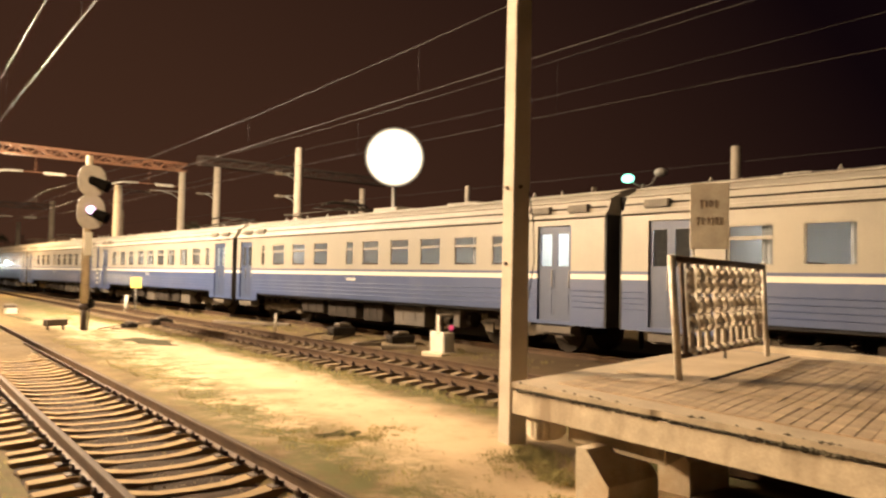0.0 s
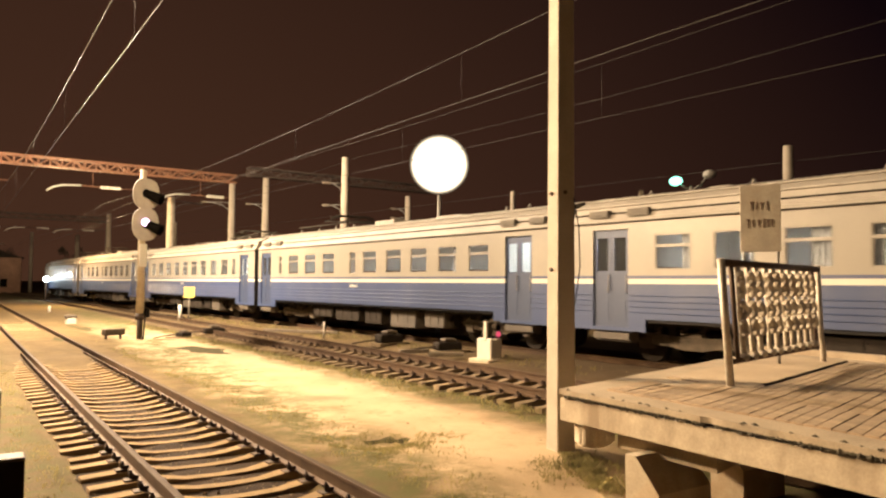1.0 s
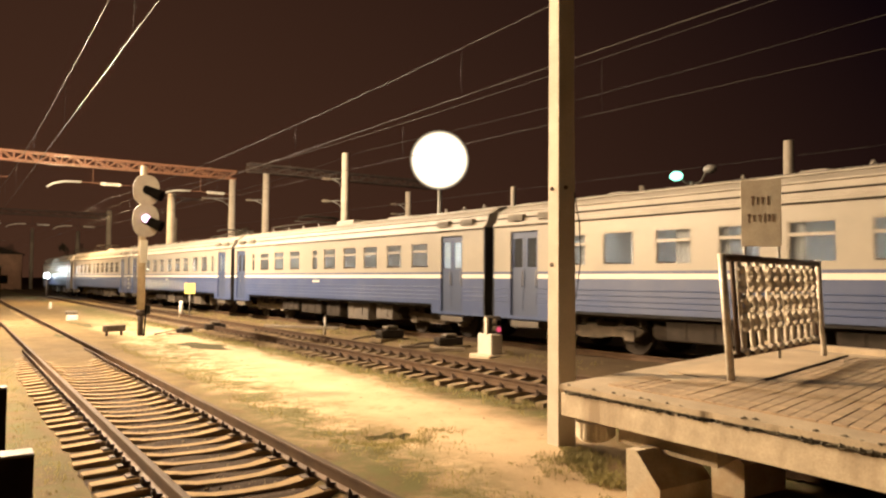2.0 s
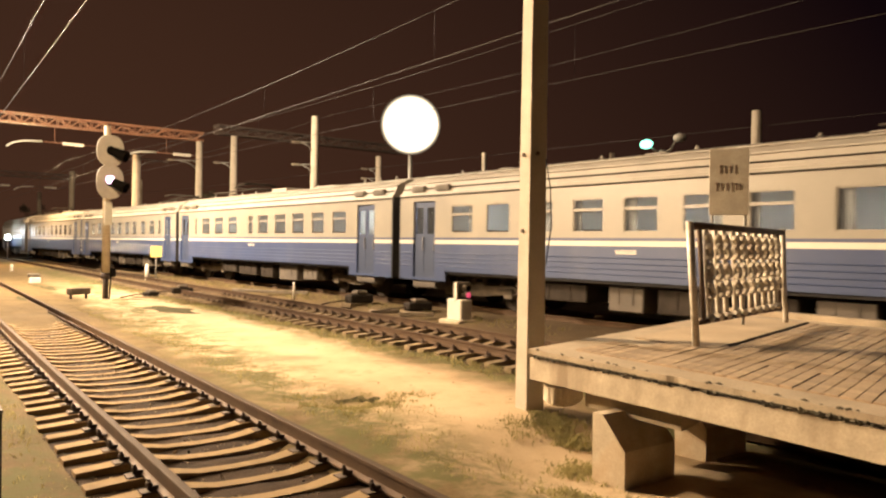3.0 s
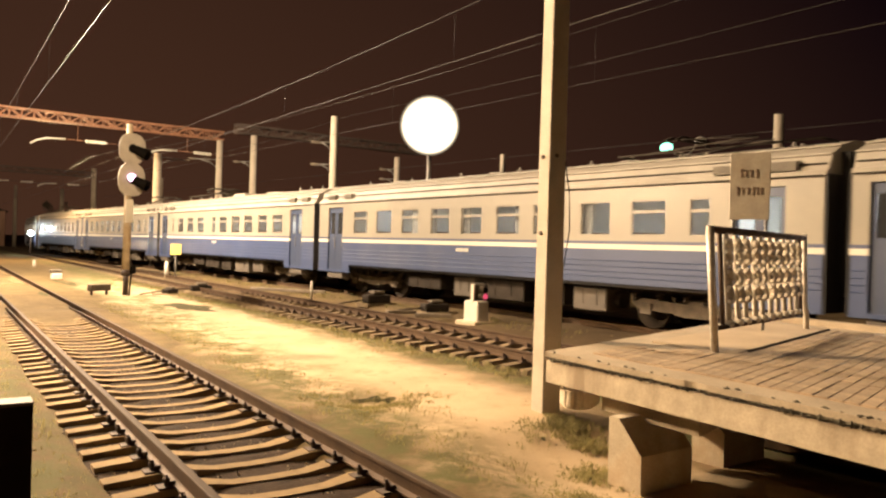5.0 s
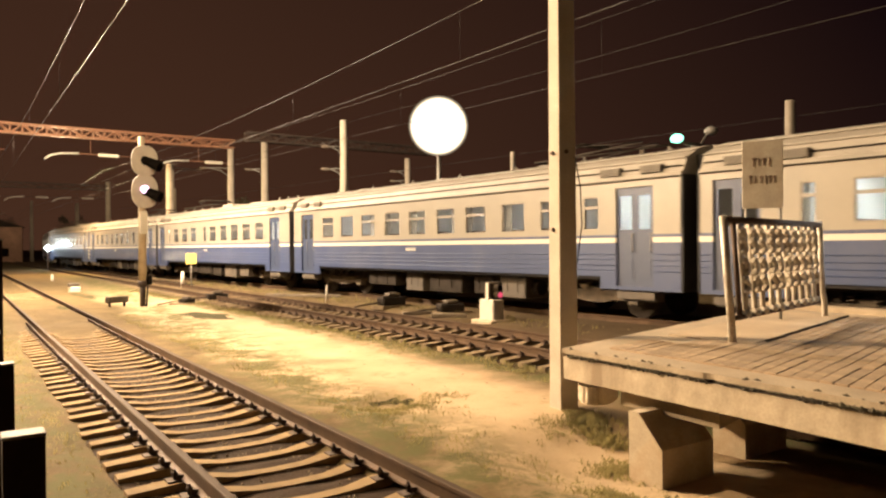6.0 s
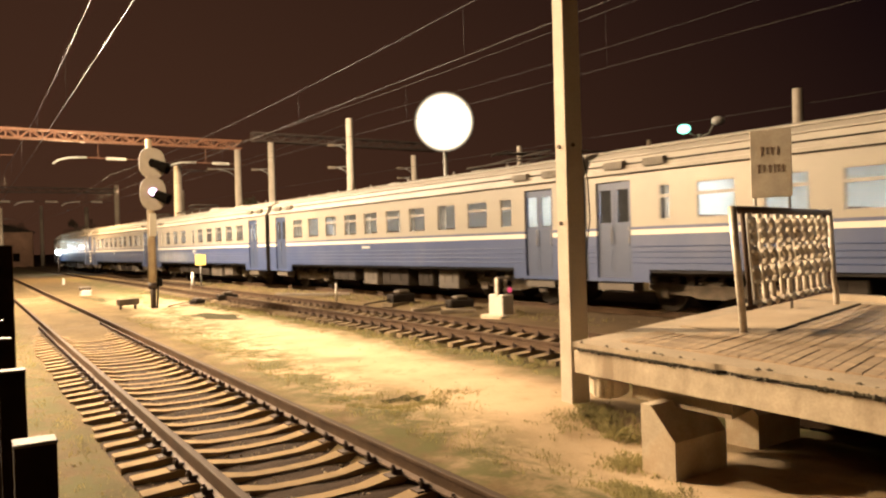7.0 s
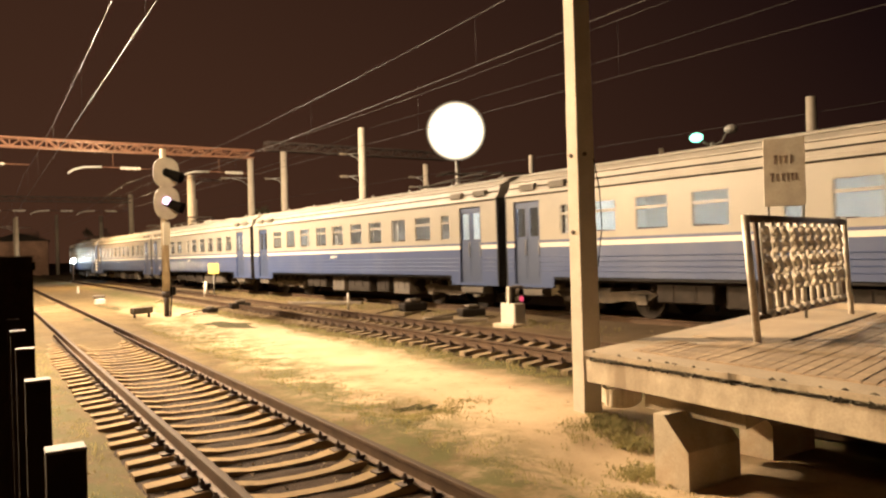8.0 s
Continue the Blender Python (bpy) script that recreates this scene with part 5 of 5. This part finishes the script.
def weeds():
    rnd = random.Random(11)
    verts, faces = [], []

    def tuft(x, y, h, n, spread):
        z = ground_height(x, y)
        for _ in range(n):
            a = rnd.uniform(0, math.tau)
            px, py = x + rnd.gauss(0, spread), y + rnd.gauss(0, spread)
            l, w = h * rnd.uniform(0.5, 1.2), rnd.uniform(0.003, 0.007)
            dx, dy = math.cos(a), math.sin(a)
            k = len(verts)
            verts.extend([(px - dy * w, py + dx * w, z - 0.02), (px + dy * w, py - dx * w, z - 0.02), (px + dx * l * 0.3 + dy * w * 0.6, py + dy * l * 0.3 - dx * w * 0.6, z + l * 0.7), (px + dx * l * 0.65, py + dy * l * 0.65, z + l)])
            faces.extend([(k, k + 1, k + 2), (k, k + 2, k + 3)])

    def patch(x, y, rx, ry, count, h, n=9):
        for _ in range(count):
            tuft(x + rnd.gauss(0, rx * 0.5), y + rnd.gauss(0, ry * 0.5), h * rnd.uniform(0.5, 1.2), n, 0.05)
    patch(7.0, 6.45, 0.28, 0.3, 130, 0.07, 10)
    patch(6.8, 5.95, 0.25, 0.3, 90, 0.07, 10)
    patch(6.55, 6.5, 0.5, 0.4, 60, 0.04, 8)
    patch(5.3, 4.35, 0.4, 0.4, 220, 0.045, 12)
    patch(5.3, 3.6, 0.4, 0.6, 150, 0.045, 12)
    patch(6.2, 5.2, 0.4, 0.3, 110, 0.05, 12)
    patch(5.6, 8.7, 0.8, 0.6, 260, 0.05)
    for _ in range(620):
        y = rnd.uniform(5, 26)
        tuft(near_x(y) + 1.55 + abs(rnd.gauss(0, 0.55)), y, rnd.uniform(0.02, 0.055), 6, 0.07)
    for _ in range(260):
        y = rnd.uniform(4, 24)
        tuft(near_x(y) - 1.5 - abs(rnd.gauss(0, 0.35)), y, rnd.uniform(0.02, 0.05), 5, 0.07)
    for _ in range(700):
        y = rnd.uniform(8, 40)
        tuft(mid_x(y) - 1.75 - abs(rnd.gauss(0, 0.3)), y, rnd.uniform(0.04, 0.1), 7, 0.08)
    for _ in range(350):
        y = rnd.uniform(12, 45)
        tuft(mid_x(y) + 1.9 + abs(rnd.gauss(0, 0.5)), y, rnd.uniform(0.04, 0.12), 6, 0.07)
    for _ in range(160):
        tuft(rnd.uniform(4.5, 8.5), rnd.uniform(8, 30), rnd.uniform(0.01, 0.025), 4, 0.06)
    me = bpy.data.meshes.new("weeds")
    me.from_pydata(verts, [], faces)
    me.materials.append(M_GRASS)
    tagged(new("weeds", me), "sparse dry weeds and grass in the sand", "weeds", kind="stuff")


weeds()


def stones():
    rnd = random.Random(12)
    verts, faces = [], []

    def stone(x, y, z, r):
        k = len(verts)
        a = rnd.uniform(0, math.tau)
        c, s = math.cos(a), math.sin(a)
        for px, py, pz in ((1, 0.2, 0), (-0.2, 0.9, 0.1), (-1, -0.1, 0), (0.1, -0.8, 0), (0.1, 0.1, 0.7), (0, 0, -0.6)):
            px, py = px * r * rnd.uniform(0.7, 1.2), py * r * rnd.uniform(0.7, 1.2)
            verts.append((x + px * c - py * s, y + px * s + py * c, z + pz * r))
        for i in range(4):
            faces.append((k + i, k + (i + 1) % 4, k + 4))
            faces.append((k + (i + 1) % 4, k + i, k + 5))
    for _ in range(600):
        y = rnd.uniform(3, 30)
        x = rnd.uniform(-1, 14)
        stone(x, y, ground_height(x, y), rnd.choice((0.008, 0.012, 0.018, 0.026)))
    for _ in range(1800):
        y = rnd.uniform(3, 20)
        x = near_x(y) + rnd.uniform(-1.4, 1.4)
        stone(x, y, -0.255, rnd.uniform(0.012, 0.026))
    for _ in range(1500):
        y = rnd.uniform(8, 32)
        x = mid_x(y) + rnd.uniform(-1.4, 1.4)
        stone(x, y, -0.265, rnd.uniform(0.02, 0.04))
    me = bpy.data.meshes.new("stones")
    me.from_pydata(verts, [], faces)
    me.materials.append(M_STONE)
    tagged(new("stones", me), "scattered small stones and ballast", "stones", kind="stuff")


stones()


# ---------------------------------------------------------------- distance
def far_building(x, y, w, d, h, label):
    b = holder("far_building", pose(x, y, GROUND, 0, 0, -8), label, "building")
    bm = bmesh.new()
    box(bm, -w / 2, w / 2, -d / 2, d / 2, -0.3, h)
    part("wall", bm, M_FARWALL, b)
    bm = bmesh.new()
    prism(bm, [(-w / 2 - 0.4, h), (0, h + w * 0.16), (w / 2 + 0.4, h)], -d / 2 - 0.3, d / 2 + 0.3)
    part("roof", bm, M_UNDER, b)
    for k in range(max(1, int(w / 2.6))):
        bm = bmesh.new()
        xx = -w / 2 + 1.3 + 2.6 * k
        box(bm, xx - 0.5, xx + 0.5, -d / 2 - 0.04, -d / 2 + 0.02, 1.0, 2.4)
        part("window", bm, M_BLACK, b)


far_building(15.0, 150, 9, 8, 6.0, "low dim brick-coloured building past the yard")
far_building(3.0, 165, 12, 8, 6.5, "low dim building past the yard")


def tree(x, y, h, seed):
    t = holder("tree", pose(x, y, GROUND), "dark leafy tree behind the yard", "tree", "dark trees")
    rnd = random.Random(seed)
    bm = bmesh.new()
    tube(bm, [(0, 0, -0.2), (0.1, 0, h * 0.3), (0, 0.2, h * 0.7)], 0.18, 7)
    for k in range(5):
        a = k * 1.3
        tube(bm, [(0, 0.05, h * (0.3 + 0.06 * k)), (math.cos(a) * h * 0.15, math.sin(a) * h * 0.15, h * (0.5 + 0.06 * k)), (math.cos(a) * h * 0.26, math.sin(a) * h * 0.26, h * (0.62 + 0.06 * k))], 0.06, 5)
    part("trunk", bm, M_UNDER, t)
    verts, faces = [], []
    clumps = [(rnd.gauss(0, h * 0.17), rnd.gauss(0, h * 0.17), h * rnd.uniform(0.42, 0.98), h * rnd.uniform(0.07, 0.14)) for _ in range(26)]
    for cx, cy, cz, cr in clumps:
        for _ in range(70):
            p = Vector((rnd.gauss(0, 1), rnd.gauss(0, 1), rnd.gauss(0, 0.8))).normalized() * cr * rnd.uniform(0.5, 1.1) + Vector((cx, cy, cz))
            u = Vector((rnd.gauss(0, 1), rnd.gauss(0, 1), rnd.gauss(0, 1))).normalized() * 0.16
            v = Vector((rnd.gauss(0, 1), rnd.gauss(0, 1), rnd.gauss(0, 1))).normalized() * 0.1
            k = len(verts)
            verts.extend([p - u, p + v, p + u, p - v])
            faces.append((k, k + 1, k + 2, k + 3))
    me = bpy.data.meshes.new("crown")
    me.from_pydata(verts, [], faces)
    me.materials.append(M_FOLIAGE)
    child("crown", me, t)


for a in ((25.5, 19.8, 5.6, 1), (27.5, 23.5, 5.2, 2), (31, 27, 6, 3), (36, 50, 7, 4), (30, 75, 7, 5), (18, 165, 8, 6), (8, 180, 8, 7), (28, 150, 8, 8), (-6, 190, 8, 9), (33, 33, 6, 10)):
    tree(*a)


# ---------------------------------------------------------------- paving of the platform
def paving():
    W, L = 0.132, 0.98

    def cell(a0, a1, b0, b1, z0, z1):
        bm = bmesh.new()
        q = [U * a + FRONT * b for a, b in ((a0, b0), (a1, b0), (a1, b1), (a0, b1))]
        slab(bm, [(p.x, p.y) for p in q], z0, z1)
        bmesh.ops.bevel(bm, geom=[e for e in bm.edges if abs(e.verts[0].co.z - e.verts[1].co.z) < 1e-4 and e.verts[0].co.z > z1 - 1e-4], offset=0.004, segments=1, affect="EDGES")
        return bm
    me = mesh_of("paving_slab", cell(0.003, L - 0.003, 0.003, W - 0.003, -0.04, 0.0), M_PAVE)
    far_cells = bmesh.new()
    made = 0
    for j in range(136):
        for i in range(6):
            a, b = 0.42 + i * L, 0.5 + j * W
            if b < 1.7 and i > 1 or b < 1.0 and i == 1:
                continue
            x, y = plat(a, b)
            if made < 296 and b < 10.5:
                child("paving_slab", me, PLATFORM, pose(x, y, 0.786 + random.uniform(-0.004, 0.004), random.uniform(-0.3, 0.3), random.uniform(-0.2, 0.2), random.uniform(-0.25, 0.25)))
                made += 1
            else:
                slab(far_cells, [plat(a + 0.004, b + 0.006), plat(a + L - 0.004, b + 0.006), plat(a + L - 0.004, b + W - 0.006), plat(a + 0.004, b + W - 0.006)], 0.75, 0.786)
    part("paving_rest", far_cells, M_PAVE, PLATFORM)["kind"] = "stuff"
    # smooth concrete apron under the fence panel
    bm = bmesh.new()
    edge = [plat(2.0 + 0.28 * k + 0.02 * (k % 2), 1.72 + 0.03 * math.sin(2.1 * k)) for k in range(16)]
    slab(bm, [plat(2.0, 0.5)] + edge + [plat(6.3, 0.5)], 0.75, 0.787)
    part("apron", bm, M_APRON, PLATFORM, "smooth worn concrete apron")
    # narrow dark strips along the apron edge
    for k in range(13):
        bm = bmesh.new()
        a0 = 2.15 + 0.33 * k
        slab(bm, [plat(a0, 1.725), plat(a0 + 0.34, 1.725), plat(a0 + 0.32, 1.755 + 0.012 * (k % 3)), plat(a0 + 0.05, 1.75)], 0.76, 0.79 + 0.002 * (k % 2))
        part("dark_seam", bm, M_DARK_JOINT, PLATFORM, "narrow dark strip along the apron edge")
    verts, faces = [], []
    rnd = random.Random(9)
    for _ in range(1800):
        b = rnd.uniform(0.2, 9)
        if rnd.random() > 0.35 + 0.65 * max(0, noise.noise((b * 1.4, 2, 0))) * 2:
            continue
        x, y = plat(0.008 + rnd.gauss(0, 0.008), b)
        z, l, a = 0.69, rnd.uniform(0.02, 0.05), rnd.uniform(0, math.tau)
        k = len(verts)
        verts.extend([(x, y - 0.006, z), (x, y + 0.006, z), (x - 0.02 * rnd.random(), y + l * math.cos(a) * 0.6, z + l * rnd.uniform(-0.15, 0.9))])
        faces.append((k, k + 1, k + 2))
    for _ in range(1500):
        b = rnd.uniform(0.1, 9)
        if noise.noise((b * 1.3, 7, 0)) + 0.5 * noise.noise((b * 5, 3, 0)) < rnd.uniform(-0.3, 0.4):
            continue
        r = rnd.uniform(0.01, 0.024)
        top = rnd.random() < 0.08
        x, y = plat(rnd.uniform(0.005, 0.06) if top else rnd.uniform(0.004, 0.02), b)
        z = 0.766 if top else 0.69 + rnd.uniform(-0.012, 0.012)
        k = len(verts)
        for dx, dy, dz in ((-1, 0, 0), (0.2, 1.5, 0.2), (1, 0.1, 0.2), (0.1, -1.4, 0), (0, 0.2, 0.9), (0, 0, -0.7)):
            verts.append((x + dx * r * rnd.uniform(0.6, 1.2), y + dy * r * rnd.uniform(0.6, 1.4), z + dz * r * rnd.uniform(0.6, 1.3)))
        for i in range(4):
            faces.append((k + i, k + (i + 1) % 4, k + 4))
            faces.append((k + (i + 1) % 4, k + i, k + 5))
    me3 = bpy.data.meshes.new("edge_weeds")
    me3.from_pydata(verts, [], faces)
    me3.materials.append(M_DRYWEED)
    tagged(new("edge_weeds", me3), "dry weeds rooted in the platform edge joint", "weeds", kind="stuff")


# ---------------------------------------------------------------- what moves
def coupling(t):
    """Where the coupling ahead of the fifth carriage is along the track at t seconds."""
    return 10.7 + 2.95 * t + 0.044 * t * t


def motions():
    times = [0.5 * k for k in range(17)]
    for car, off in CARS:
        rows = []
        for t in times:
            s = coupling(t) + off
            (xa, ya, _), (xb, yb, _) = train_line(s - 6.65), train_line(s + 6.65)
            rows.append((t, pose((xa + xb) / 2, (ya + yb) / 2, 0, 0, 0, -math.degrees(math.atan2(xb - xa, yb - ya)))))
        walk(car, rows)
    spins = [0.2 * k for k in range(41)]
    for ws, w in WHEELS:
        walk(ws, [(t, pose(0, w, 0.475, -math.degrees((coupling(t) - coupling(0)) / 0.475), 0, 0)) for t in spins])


paving()
motions()
